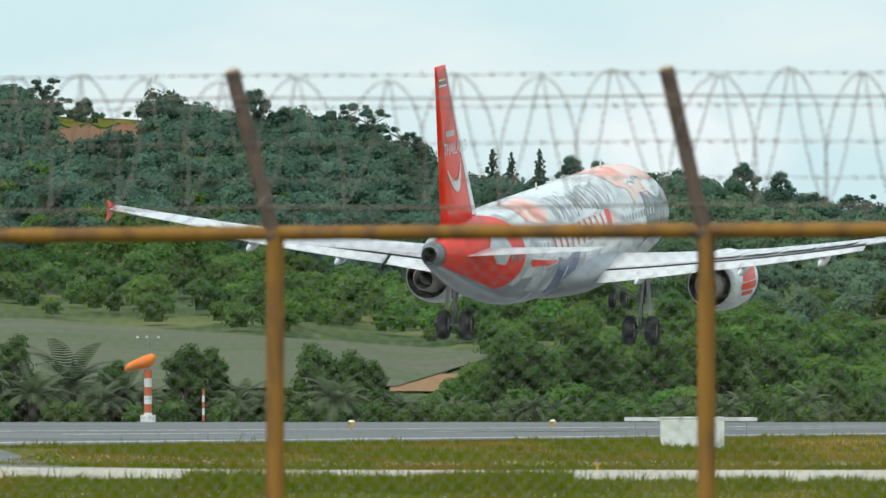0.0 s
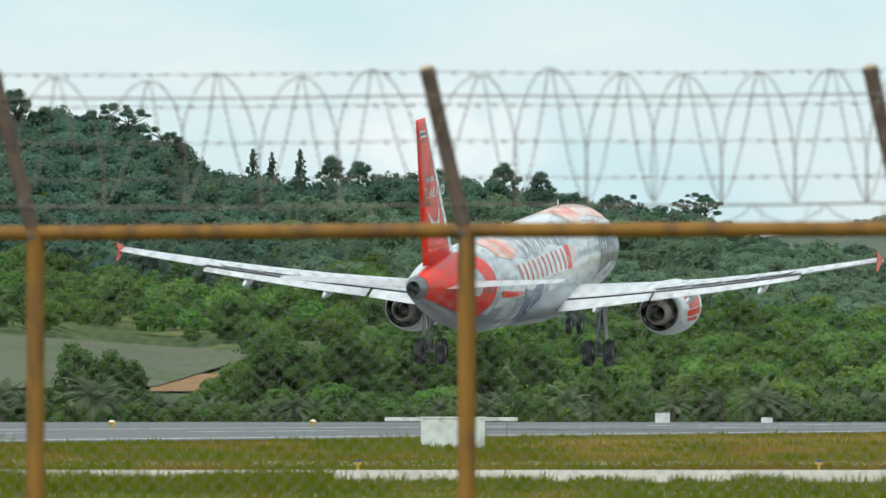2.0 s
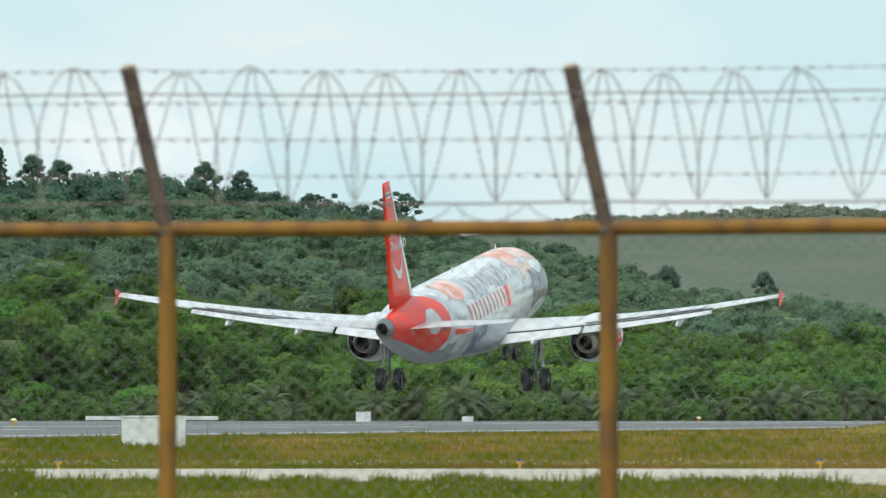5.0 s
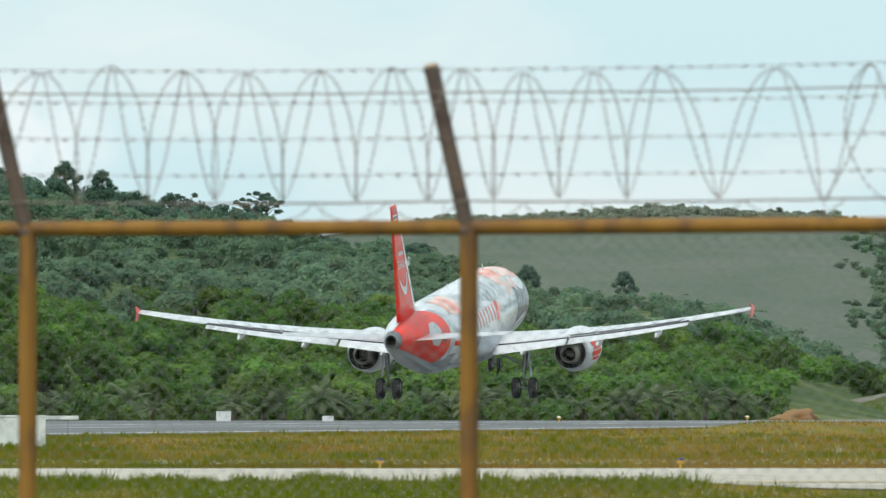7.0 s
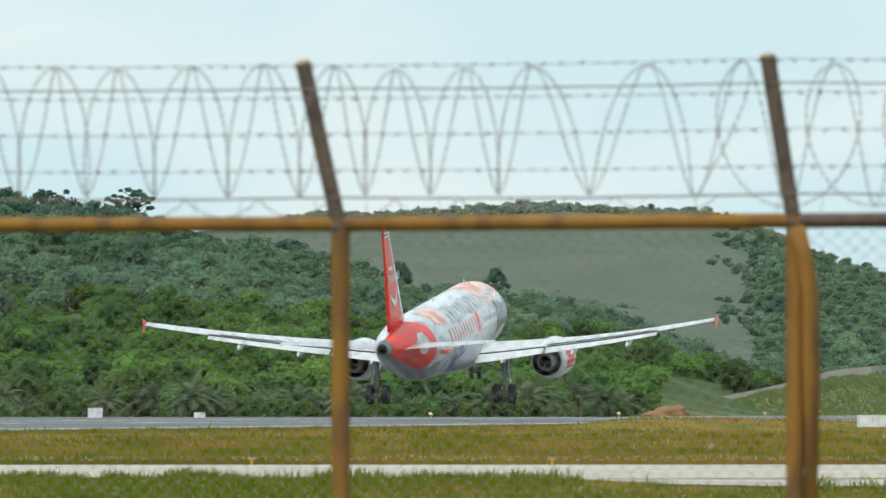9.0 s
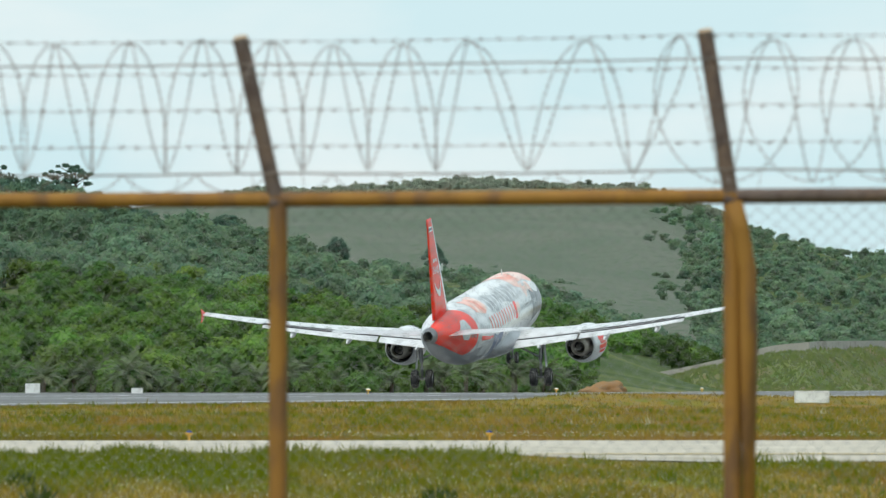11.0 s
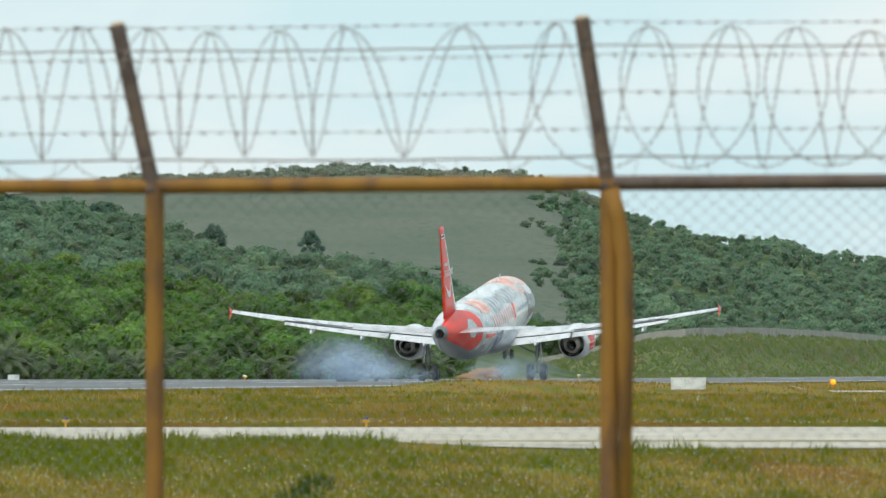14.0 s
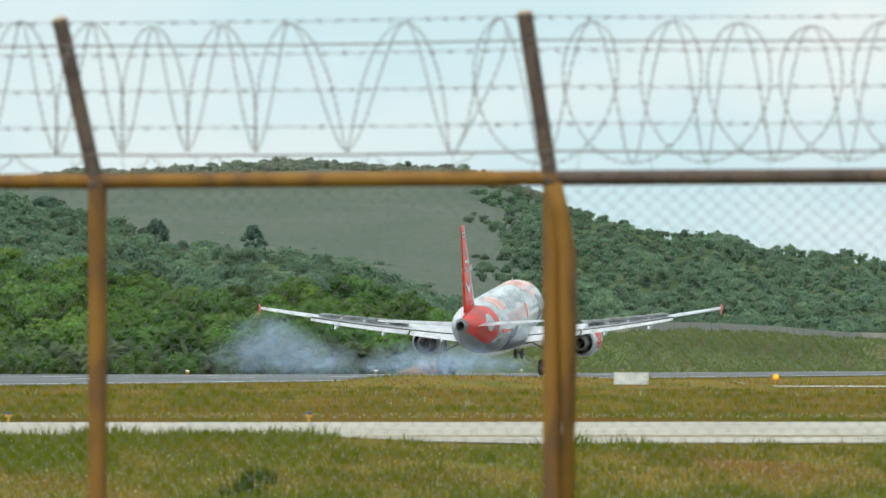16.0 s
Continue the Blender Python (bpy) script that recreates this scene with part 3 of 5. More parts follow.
def build_woods():
    rng = np.random.default_rng(5)
    HILL_A.build(M_HILL, "wooded green hillside behind the runway", -500, 4200)
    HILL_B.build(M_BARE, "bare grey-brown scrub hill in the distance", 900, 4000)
    HILL_C.build(M_HILL, "distant wooded ridge falling towards the plain", 2400, 4300)
    p, az, d, el = hill_spots(HILL_A, 2350, -150, 3050, 0.30, 1.0, rng, in_field)
    size = rng.uniform(3.0, 6.2, len(p)) * np.where(az < 900, 1.15, 0.92)
    p[:, 2] -= (0.05 + 0.4 * smooth01(1850, 2080, az)) * size
    # the left of the wood takes the leaf colour with shade and haze in it
    toned = az + rng.normal(scale=90, size=len(p)) < 900
    stand("upper_wood", M_LEAF_HAZED, p[~toned], size[~toned], "dense dark green woods covering the hillside", rng, lumps=4, per=44, leaf=0.064)
    stand("old_wood", M_LEAF_SHADE_HAZE, p[toned], size[toned], "tall woods below the ridge, shade and haze put into the leaf colour", rng, lumps=5, per=48, leaf=0.06)
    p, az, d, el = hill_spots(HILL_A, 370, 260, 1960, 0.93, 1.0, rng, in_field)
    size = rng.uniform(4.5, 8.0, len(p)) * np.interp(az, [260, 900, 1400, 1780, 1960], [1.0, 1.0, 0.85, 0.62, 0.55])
    stand("ridge_line_wood", M_LEAF_SHADE_HAZE, p, size, "tall dark trees along the ridge", rng, lumps=6, per=56, leaf=0.052, tall=(0.85, 1.25))
    p, az, d, el = hill_spots(HILL_A, 170, -150, 350, 0.93, 1.0, rng)
    keep = (el < 214) | (az < 80) | (az > 270)
    stand("brow_bushes", M_LEAF_HAZED, p[keep], rng.uniform(1.6, 3.6, keep.sum()), "low bushes along the brow above the cliff", rng, lumps=3, per=34, leaf=0.065)
    p, az, d, el = hill_spots(HILL_A, 230, -150, 950, 0.22, 0.5, rng, in_field)
    size = rng.uniform(2.4, 5.2, len(p))
    stand("field_side_wood", M_LEAF, p, size, "green trees along the upper edge of the field", rng, lumps=6, per=60, leaf=0.054)
    p, az, d, el = hill_spots(HILL_A, 1500, -150, 2950, 0.0, 0.36, rng, in_field)
    s = rng.uniform(1.9, 4.6, len(p))
    open_bank = (az > 2590) & (d < 1500)   # kept clear below the boundary wall
    half = rng.random(len(p)) < 0.5
    a, b = half & ~open_bank, ~half & ~open_bank
    stand("lower_wood", M_LEAF, p[a], s[a], "green woods on the lower slope behind the runway", rng, lumps=7, per=64, leaf=0.052)
    stand("young_wood", M_LEAF_BRIGHT, p[b], s[b], "fresh green bushes on the lower slope", rng, lumps=7, per=64, leaf=0.052)
    p, az, d, el = hill_spots(HILL_C, 2300, 2600, 3600, 0.1, 1.0, rng)
    size = rng.uniform(1.7, 3.8, len(p))
    p[:, 2] -= 0.12 * size
    stand("ridge_wood", M_LEAF_HAZED, p, size, "woods on the distant ridge, haze put into the leaf colour", rng, lumps=2, per=26, leaf=0.085)
    dry = np.random.default_rng(12)
    p, az, d, el = hill_spots(HILL_B, 1100, 1900, 2850, 0.93, 1.0, dry)
    size = dry.uniform(1.8, 3.6, len(p))
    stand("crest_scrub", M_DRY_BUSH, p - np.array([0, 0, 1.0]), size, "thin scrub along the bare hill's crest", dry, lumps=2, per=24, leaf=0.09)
    p, az, d, el = hill_spots(HILL_B, 650, 2600, 2960, 0.25, 1.0, dry)
    keep = dry.random(len(p)) < smooth01(2650, 2780, az) ** 2
    stand("shoulder_wood", M_LEAF_HAZED, p[keep] - np.array([0, 0, 0.6]), dry.uniform(1.5, 3.4, keep.sum()), "woods on the shoulder of the bare hill", dry, lumps=3, per=34, leaf=0.075)
    az = rng.uniform(-120, 2590, 420)
    d = HILL_A.foot(az) + rng.uniform(-24, 6, 420)
    p = np.stack([(az - AX0) / K * d, d, np.full(420, 0.7)], -1)
    stand("belt_bushes", M_LEAF, p, rng.uniform(0.9, 2.3, 420), "low bushes at the foot of the palms", rng, lumps=3, per=40, leaf=0.065)


# ---- fence ----
POSTS = [(-280, 420, 66.6, -76), (487, 413, 66.0, -76), (1250, 408, 65.3, -70), (2032, 405, 64.6, -67), (2842, 398, 63.8, -49), (3670, 392, 63.0, -46)]   # az, el of the rail, distance, lean of the arm


def build_fence():
    rng = random.Random(4)
    fence = tagged(empty("perimeter_fence"), "yellow pipe fence with chain-link mesh, barbed strands and razor coil", "fence")
    tops, joints = [], []
    for k, (az, el, d, lean) in enumerate(POSTS):
        j = far(az, el, d)
        joints.append(j)
        bm = rod(bmesh.new(), (j.x, d, -0.3), (j.x, d, j.z + 0.02), 0.053, sides=20)
        part("post", bm, M_POST, fence, "yellow painted steel pipe post", smooth=True, auto=40)
        a0, top = far(az - 2, el + 6, d), far(az + lean, el - (292 if az > 2500 else 285), d + 0.02)
        tops.append(top)
        bm = rod(bmesh.new(), a0, top, 0.045, sides=18)
        bmesh.ops.create_uvsphere(bm, u_segments=14, v_segments=8, radius=0.056, matrix=Matrix.Translation(a0))
        arm = part("arm", bm, M_RUST, fence, "rusty slanted pipe arm", smooth=True, auto=40)
        bm = rod(bmesh.new(), top, top + (top - a0).normalized() * 0.02, 0.048, 0.03, sides=18)
        part("pipe_end", bm, M_CAP, arm, "pale bare pipe end", smooth=True, auto=40)
    # the second pipe beside one post
    az, el, d, lean = POSTS[4]
    pts = [far(az + 2, el + 10, d - 0.06), far(az + 14, el + 60, d - 0.06), far(az + 27, el + 130, d - 0.06), far(az + 29, el + 260, d - 0.06)]
    pts.append(Vector((pts[-1].x, d - 0.06, -0.3)))
    v, f = tube(pts, 0.05, 14)
    mesh_object("brace_post", v, f, M_POST, fence, "stained yellow bent brace pipe")
    for k in range(len(POSTS) - 1):
        bm = rod(bmesh.new(), joints[k], joints[k + 1], 0.043, sides=18)
        if k == 4:
            part("rail", bm, M_RUST, fence, "rust-brown top rail pipe", smooth=True, auto=40)
        else:
            part("rail", bm, M_POST, fence, "yellow painted top rail pipe", smooth=True, auto=40)
    # strands on the arms: share of the arm's length, radius, barbed
    for share, r, barbed in ((0.985, 0.0022, True), (0.84, 0.0052, False), (0.785, 0.002, True), (0.56, 0.0022, True), (0.335, 0.002, True), (0.163, 0.0062, False)):
        for k in range(len(POSTS) - 1):
            a, b = (joints[i] + (tops[i] - joints[i]) * share for i in (k, k + 1))
            pts, pieces = [], []
            for i in range(25):
                q = i / 24
                p = a.lerp(b, q)
                p.z -= 0.012 * math.sin(math.pi * q) + rng.uniform(-0.002, 0.002)
                p.y -= 0.045
                pts.append(p)
            pieces.append(tube(pts, r, 5))
            if barbed:
                for i in range(26):
                    p = a.lerp(b, (i + 0.5 + rng.uniform(-0.1, 0.1)) / 26) + Vector((0, -0.045, -0.01))
                    pieces.append(tube([p - Vector((0.012, 0, 0)), p + Vector((0.012, 0, 0))], 0.0042, 4))
                    for s in (-1, 1):
                        q = Vector((0.014 * s, rng.uniform(-0.01, 0.01), rng.uniform(-0.016, 0.016)))
                        pieces.append(tube([p - q, p + q], 0.0026, 3))
            v, f = merged(pieces)
            mesh_object("barbed_wire" if barbed else "support_wire", v, f, M_WIRE, fence, "thin rusty barbed strand" if barbed else "thick rusty support wire")
    # razor coil: wide loops that overlap along the fence, tied to the support wires
    a, b = far(-280, 254, 66.55), far(3670, 226, 62.95)
    tops_az = [-300, -190, -80, 40, 165, 290, 425, 560, 730, 851, 1006, 1133, 1328, 1451, 1582, 1690, 1822, 1950, 2075, 2181, 2304, 2419, 2622, 2785, 2945, 3085, 3198, 3323, 3450, 3570, 3690]
    loops, steps = len(tops_az) - 1, 44
    rz = [rng.uniform(0.84, 0.99) for _ in range(loops + 2)]
    for bulge, depth in ((0.12, 0.34), (-0.055, -0.34)):
        pts, pieces = [], []
        for i in range(loops * steps + 1):
            u = i / steps
            k, w = int(u), u - int(u)
            rr = rz[k] * (1 - w) + rz[k + 1] * w
            th = 2 * math.pi * u
            here = float(np.interp(u, range(loops + 1), tops_az))   # the loops are pulled unevenly along the wires
            p = a.lerp(b, (here + 280) / 3950)
            loose = float(smooth01(0.745, 0.785, np.array((here + 280) / 3950)))   # the coil opens into round loops at this end
            pinch = 2 * abs(math.cos(th / 2)) ** 1.3 - 1
            zz = pinch * (0.45 - 0.45 * loose) + math.cos(th) * (0.55 + 0.45 * loose)
            low = 0.5 - 0.5 * math.cos(th)
            sx = (bulge + (-0.35 if bulge > 0 else 0.035) * loose) * math.sin(th) * (0.8 + 0.2 * loose)
            p += Vector((sx, depth * math.sin(th) - 0.03, -0.04 * loose + (0.40 + 0.02 * loose) * (rr if zz > 0 else 0.5 + 0.5 * rr) * zz))
            pts.append(p)
        pieces.append(tube(pts, 0.0026, 5))
        for i in range(2, len(pts) - 2):
            d = (pts[i + 1] - pts[i - 1]).normalized()
            n = d.cross(Vector((0, 1, 0))).normalized()
            p = pts[i]
            q = [p - d * 0.010 + n * 0.0056, p + d * 0.010 + n * 0.0056, p + d * 0.010 - n * 0.0056, p - d * 0.010 - n * 0.0056]
            pieces.append((q, [(0, 1, 2, 3)]))
        v, f = merged(pieces)
        mesh_object("razor_coil", v, f, M_WIRE, fence, "rusty razor wire coil with blades")
    for k in range(loops - 1):
        a0, a1 = ((tops_az[k + j] + tops_az[k + j + 1]) / 2 for j in (0, 1))
        if a1 > 2800:
            break
        pts = []
        for i in range(15):
            q = i / 14
            az = a0 + (a1 - a0) * q
            el = float(np.interp(az, [w[0] for w in POSTS], [w[1] for w in POSTS])) - 46
            pts.append(far(az, el + 34 * math.sin(math.pi * q) ** 0.7, float(np.interp(az, [w[0] for w in POSTS], [w[2] for w in POSTS])) + 0.12))
        v, f = tube(pts, 0.0032, 4)
        mesh_object("lower_loop", v, f, M_WIRE, fence, "thin sagging loop of razor wire")
    # hanging ties from the coil to the rail
    for k in range(len(POSTS) - 1):
        for i in range(7):
            q = (i + 0.5 + rng.uniform(-0.2, 0.2)) / 7
            lo = joints[k].lerp(joints[k + 1], q)
            v, f = tube([lo, lo + Vector((rng.uniform(-0.03, 0.03), 0, 0.14))], 0.0018, 4)
            mesh_object("tie_wire", v, f, M_WIRE, fence)
    # chain-link panels
    cell = 0.088
    for k in range(len(POSTS) - 1):
        a, b = joints[k], joints[k + 1]
        L = (b - a).length
        cols = int(L / 0.05)
        rows = int((a.z - 0.1) / (cell / 2))
        pieces = []
        for c in range(cols):
            pts = []
            for r in range(rows):
                q = (c + 0.5 + (0.5 if (r + c) % 2 else -0.5) * 1.04) / cols
                p = a.lerp(b, q)
                pts.append(Vector((p.x, p.y + 0.05, p.z - 0.03 - r * cell / 2)))
            pieces.append(tube(pts, 0.0027, 3))
        v, f = merged(pieces)
        mesh_object("mesh_panel", v, f, M_MESH, fence, "galvanised chain-link mesh panel")
    return fence


# ---- aircraft: twin-engine narrow-body jet; x right, y forward, z up, origin above the main gear ----
Y0 = 17.66   # metres from the nose to the origin
FUSE = [  # station from the nose, centre height, half width, half height
    (0.0, -0.55, 0.04, 0.04), (0.12, -0.54, 0.32, 0.3), (0.4, -0.5, 0.62, 0.58), (1.0, -0.42, 0.99, 0.96), (2.0, -0.3, 1.38, 1.36), (3.5, -0.12, 1.75, 1.78),
    (5.0, -0.03, 1.92, 2.0), (6.5, 0.0, 1.975, 2.07), (12.0, 0.0, 1.975, 2.07), (18.0, 0.0, 1.975, 2.07), (23.5, 0.0, 1.975, 2.07), (26.0, 0.06, 1.94, 2.0),
    (28.0, 0.18, 1.83, 1.86), (30.0, 0.34, 1.63, 1.64), (32.0, 0.53, 1.36, 1.36), (34.0, 0.72, 1.03, 1.04), (36.0, 0.88, 0.64, 0.68), (37.1, 0.94, 0.42, 0.46),
    (37.6, 0.95, 0.30, 0.34)]


def skin(s, a, lift=0.0):
    """Point of the fuselage at station s and angle a (degrees from the crown, to the right), lifted off the skin."""
    t = np.array(FUSE)
    zc, w, h = (np.interp(s, t[:, 0], t[:, i]) for i in (1, 2, 3))
    a = radians(a)
    return Vector(((w + lift) * math.sin(a), Y0 - s, zc + (h + lift) * math.cos(a)))


def skin_patch(name, stations, lo, hi, mat, parent, label, lift=0.012, n=14):
    """A painted area on the skin: between the angles lo(s) and hi(s) along the stations."""
    rings = [[skin(s, lo(s) + (hi(s) - lo(s)) * j / n, lift) for j in range(n + 1)] for s in stations]
    v, f = loft(rings, closed=False, caps=(False, False))
    return mesh_object(name, v, f, mat, parent, label)


def wing_section(x, le, te, z, thick, drop=0.0):
    """Ring of an aerofoil in the y-z plane; le, te are stations."""
    prof = [(0, 0), (0.03, 0.38), (0.12, 0.72), (0.3, 1.0), (0.55, 0.85), (0.8, 0.42), (1.0, 0.04), (1.0, -0.04), (0.75, -0.25), (0.45, -0.55), (0.2, -0.6), (0.06, -0.38)]
    c = te - le
    return [Vector((x, Y0 - (le + c * u), z + thick * c * 0.5 * v - drop * u)) for u, v in prof]


def wing_z(x):
    x = abs(x)
    return -1.25 + (x - 1.9) * 0.088 + 0.0041 * (x - 1.9) ** 2


def wing_le(x):
    return 11.75 + (abs(x) - 1.9) * 0.552


def wing_te(x):
    x = abs(x)
    return 18.75 + (x - 1.9) * 0.03 if x < 6.4 else 18.885 + (x - 6.4) * 0.262


SPOILERS = []


def build_aircraft():
    jet = tagged(empty("airliner"), "red, white and grey twin-jet airliner landing, gear down", "aircraft")
    ang = [2 * math.pi * k / 48 for k in range(48)]
    rings, st = [], []
    for i in range(len(FUSE) - 1):
        s0, s1 = FUSE[i][0], FUSE[i + 1][0]
        n = max(1, int((s1 - s0) / 1.0))
        st += [s0 + (s1 - s0) * k / n for k in range(n)]
    st.append(FUSE[-1][0])
    rings = [[skin(s, math.degrees(a)) for a in ang] for s in st]
    v, f = loft(rings, caps=(True, False))
    body = mesh_object("fuselage", v, f, M_FUSE, jet, "white fuselage with red and grey artwork")
    # tail pipe
    v, f = loft([[skin(37.6, math.degrees(a), 0.0) for a in ang], [skin(37.6, math.degrees(a), -0.06) - Vector((0, 0.03, 0)) for a in ang],
                 [skin(37.6, math.degrees(a), -0.1) + Vector((0, 0.6, 0)) for a in ang]], caps=(False, True))
    mesh_object("tail_pipe", v, f, M_SOOT, body, "dark exhaust outlet of the tail cone")
    v, f = loft([[skin(q, math.degrees(a), 0.014) for a in ang] for q in (36.9, 37.1, 37.35, 37.6)], caps=(False, False))
    mesh_object("tail_cone", v, f, M_METAL, body, "bare grey metal tail cone ring")
    # red tail: its front edge is a round arc on both sides
    def front(a):
        return 29.0 + 2.3 * (abs(a - 80) / 78.0) ** 2

    for side in (1, -1):
        rings = []
        for i in range(18):
            a = 3 + 142 * i / 17
            s0 = front(a)
            rings.append([skin(s0 + (36.9 - s0) * j / 20, side * a, 0.032) for j in range(21)])
        v, f = loft(rings, closed=False, caps=(False, False))
        if side > 0:
            mesh_object("tail_panel", v, f, M_RED, body, "glossy red tail paint")
        else:
            mesh_object("tail_panel", v, f, M_WHITE, body, "white tail paint")
        rings = []
        for i in range(18):
            a = 20 + 112 * i / 17
            s0 = front(a)
            rings.append([skin(s0 - 0.75 + 0.75 * j / 4, side * a, 0.028) for j in range(5)])
        v, f = loft(rings, closed=False, caps=(False, False))
        mesh_object("arc_band", v, f, M_GREY, body, "grey arc band ahead of the red tail")
        # silver six-sided plate at the tailplane root
        mid, half = 31.7, 1.15
        skin_patch("silver_plate", [mid - half + 2 * half * k / 10 for k in range(11)], lambda s: side * (78 - 26 * min(1, 1.7 * (1 - abs(s - mid) / half) + 0.05)),
                   lambda s: side * (78 + 26 * min(1, 1.7 * (1 - abs(s - mid) / half) + 0.05)), M_SILVER, body, "pale silver six-sided plate", lift=0.045)
        for k in range(6):   # registration, as plain bars
            if k != 2:
                skin_patch("marking_bar", [29.55 + 0.2 * k, 29.68 + 0.2 * k], lambda s: side * 88, lambda s: side * 97, M_DARK, body, "small dark marking bar", lift=0.045, n=3)
        # red streak ahead of the tail, low on the side
        skin_patch("red_streak", [24.6 + 0.4 * k for k in range(10)], lambda s: side * (94 + 1.0 * (28 - s)), lambda s: side * (103 - 0.5 * (28 - s)), M_RED, body, "red paint streak", lift=0.036)
        # grey artwork on the flanks
        skin_patch("grey_artwork", [12.5 + 0.7 * k for k in range(18)], lambda s: side * (26 + 6 * math.sin(s * 1.1)), lambda s: side * (58 + 5 * math.sin(s * 0.9 + 1)), M_GREY, body, "grey sketched artwork")
        skin_patch("charcoal_artwork", [1.6 + 0.5 * k for k in range(15)], lambda s: side * (58 + 10 * math.sin(s * 1.3)), lambda s: side * (112 + 8 * math.sin(s * 0.8)), M_DARK, body, "charcoal artwork near the nose")
        skin_patch("blue_panel", [20.6 + 0.4 * k for k in range(10)], lambda s: side * (98 + 3 * math.sin(s * 2)), lambda s: side * (140 + 3 * math.sin(s * 3)), M_BLUE, body, "dark blue artwork panel", lift=0.03)
        skin_patch("grey_belly_art", [23.6 + 0.5 * k for k in range(9)], lambda s: side * (106 + 4 * math.sin(s * 3)), lambda s: side * 136, M_GREY, body, "grey sketched artwork", lift=0.026)
        skin_patch("pale_panel", [15.6 + 0.5 * k for k in range(20)], lambda q: side * 63, lambda q: side * 91, M_WHITE, body, "white lettering panel", lift=0.014, n=6)
        skin_patch("red_block", [14.7, 15.0, 15.3, 15.6], lambda q: side * (62 + 2 * math.sin(9 * q)), lambda q: side * 92, M_RED, body, "solid red block", lift=0.016, n=6)
        for k in range(10):   # row of slanted red strokes on it
            s = 15.9 + 0.95 * k
            rings = [[skin(s + w + 0.35 * (1 - h), side * (64 + 25 * h), 0.022) for h in (0, 0.25, 0.5, 0.75, 1)] for w in (0, 0.16, 0.32)]
            v, f = loft(rings, closed=False, caps=(False, False))
            mesh_object("red_stroke", v, f, M_FADED, body, "faded red slanted stroke")
        for k in range(13):   # dark sketched strokes
            s = 12.2 + 0.8 * k
            a0, a1 = 30 + 9 * math.sin(2.3 * k), 52 + 8 * math.sin(1.7 * k + 1)
            rings = [[skin(s + w + 0.9 * h, side * (a0 + (a1 - a0) * h), 0.017) for h in (0, 0.2, 0.4, 0.6, 0.8, 1)] for w in (0, 0.08 + 0.1 * abs(math.sin(k)))]
            v, f = loft(rings, closed=False, caps=(False, False))
            mesh_object("dark_stroke", v, f, M_DARK, body, "charcoal sketched stroke")
        for k in range(9):   # slim pale strokes over the grey artwork
            s = 13.2 + 1.25 * k
            skin_patch("pale_slash", [s, s + 0.16, s + 0.3], lambda q: side * (28 + 30 * (q - s)), lambda q: side * (52 + 20 * (q - s)), M_WHITE, body, "pale slanting stroke", lift=0.02, n=5)
        for k, (s, a, b) in enumerate(((19.2, 96, 138), (19.75, 97, 138), (20.3, 97, 138), (22.3, 108, 128))):
            skin_patch("white_bar", [s, s + 0.3], lambda q: side * a, lambda q: side * b, M_WHITE, body, "white artwork bar", lift=0.045, n=6)
        skin_patch("red_face_art", [7.4 + 0.35 * k for k in range(9)], lambda s: side * (44 + 4 * math.sin(3 * s)), lambda s: side * (62 + 6 * math.sin(2 * s)), M_PALERED, body, "red artwork shape")
        skin_patch("white_swirl", [8.3 + 0.25 * k for k in range(7)], lambda s: side * (40 - 6 * math.sin((s - 8.3) * 2)), lambda s: side * (45 - 6 * math.sin((s - 8.3) * 2)), M_WHITE, body, "white curl", lift=0.022, n=4)
        skin_patch("red_figure", [13.6 + 0.3 * k for k in range(5)], lambda s: side * 66, lambda s: side * (84 + 4 * math.sin(4 * s)), M_PALERED, body, "red artwork figure", lift=0.016)
    skin_patch("crown_patch", [23.6 + 0.4 * k for k in range(10)], lambda s: 4.0 + 3 * math.sin(2 * s), lambda s: 50.0 + 5 * math.sin(1.3 * s), M_PALERED, body, "faded red patch on the crown", lift=0.014)
    skin_patch("nose_crown", [3.4 + 0.5 * k for k in range(17)], lambda s: -34.0 + 6 * math.sin(s), lambda s: 40 + 6 * math.sin(1.4 * s), M_PALERED, body, "red artwork over the cockpit roof", lift=0.013)
    skin_patch("belly_paint", [19.0 + 0.75 * k for k in range(25)], lambda s: 112.0 + 8 * math.sin(s * 0.7), lambda s: 248.0 - 8 * math.sin(s * 0.7), M_BELLY, body, "grey belly paint", lift=0.010, n=20)
    # aerials
    for s, h in ((8.4, 0.38), (19.8, 0.3)):
        p = skin(s, 0)
        bm = bmesh.new()
        vs = [bm.verts.new(p + Vector(q)) for q in ((-0.02, -0.16, -0.03), (0.02, -0.16, -0.03), (0.02, 0.16, -0.03), (-0.02, 0.16, -0.03), (-0.012, -0.2, h), (0.012, -0.2, h), (0.012, -0.04, h), (-0.012, -0.04, h))]
        for q in ((0, 1, 5, 4), (1, 2, 6, 5), (2, 3, 7, 6), (3, 0, 4, 7), (4, 5, 6, 7), (3, 2, 1, 0)):
            bm.faces.new([vs[i] for i in q])
        part("aerial", bm, M_WHITE, body, "white blade aerial")
    # belly fairing
    rings = []
    for i in range(13):
        s = 11.0 + 11.0 * i / 12
        g = math.sin(math.pi * min(max((s - 10.6) / 11.8, 0), 1)) ** 0.5
        rings.append([Vector(((1.2 + 1.15 * g) * math.sin(a) , Y0 - s, -1.35 + (0.35 + 0.68 * g) * math.cos(a))) for a in ang])
    v, f = loft(rings)
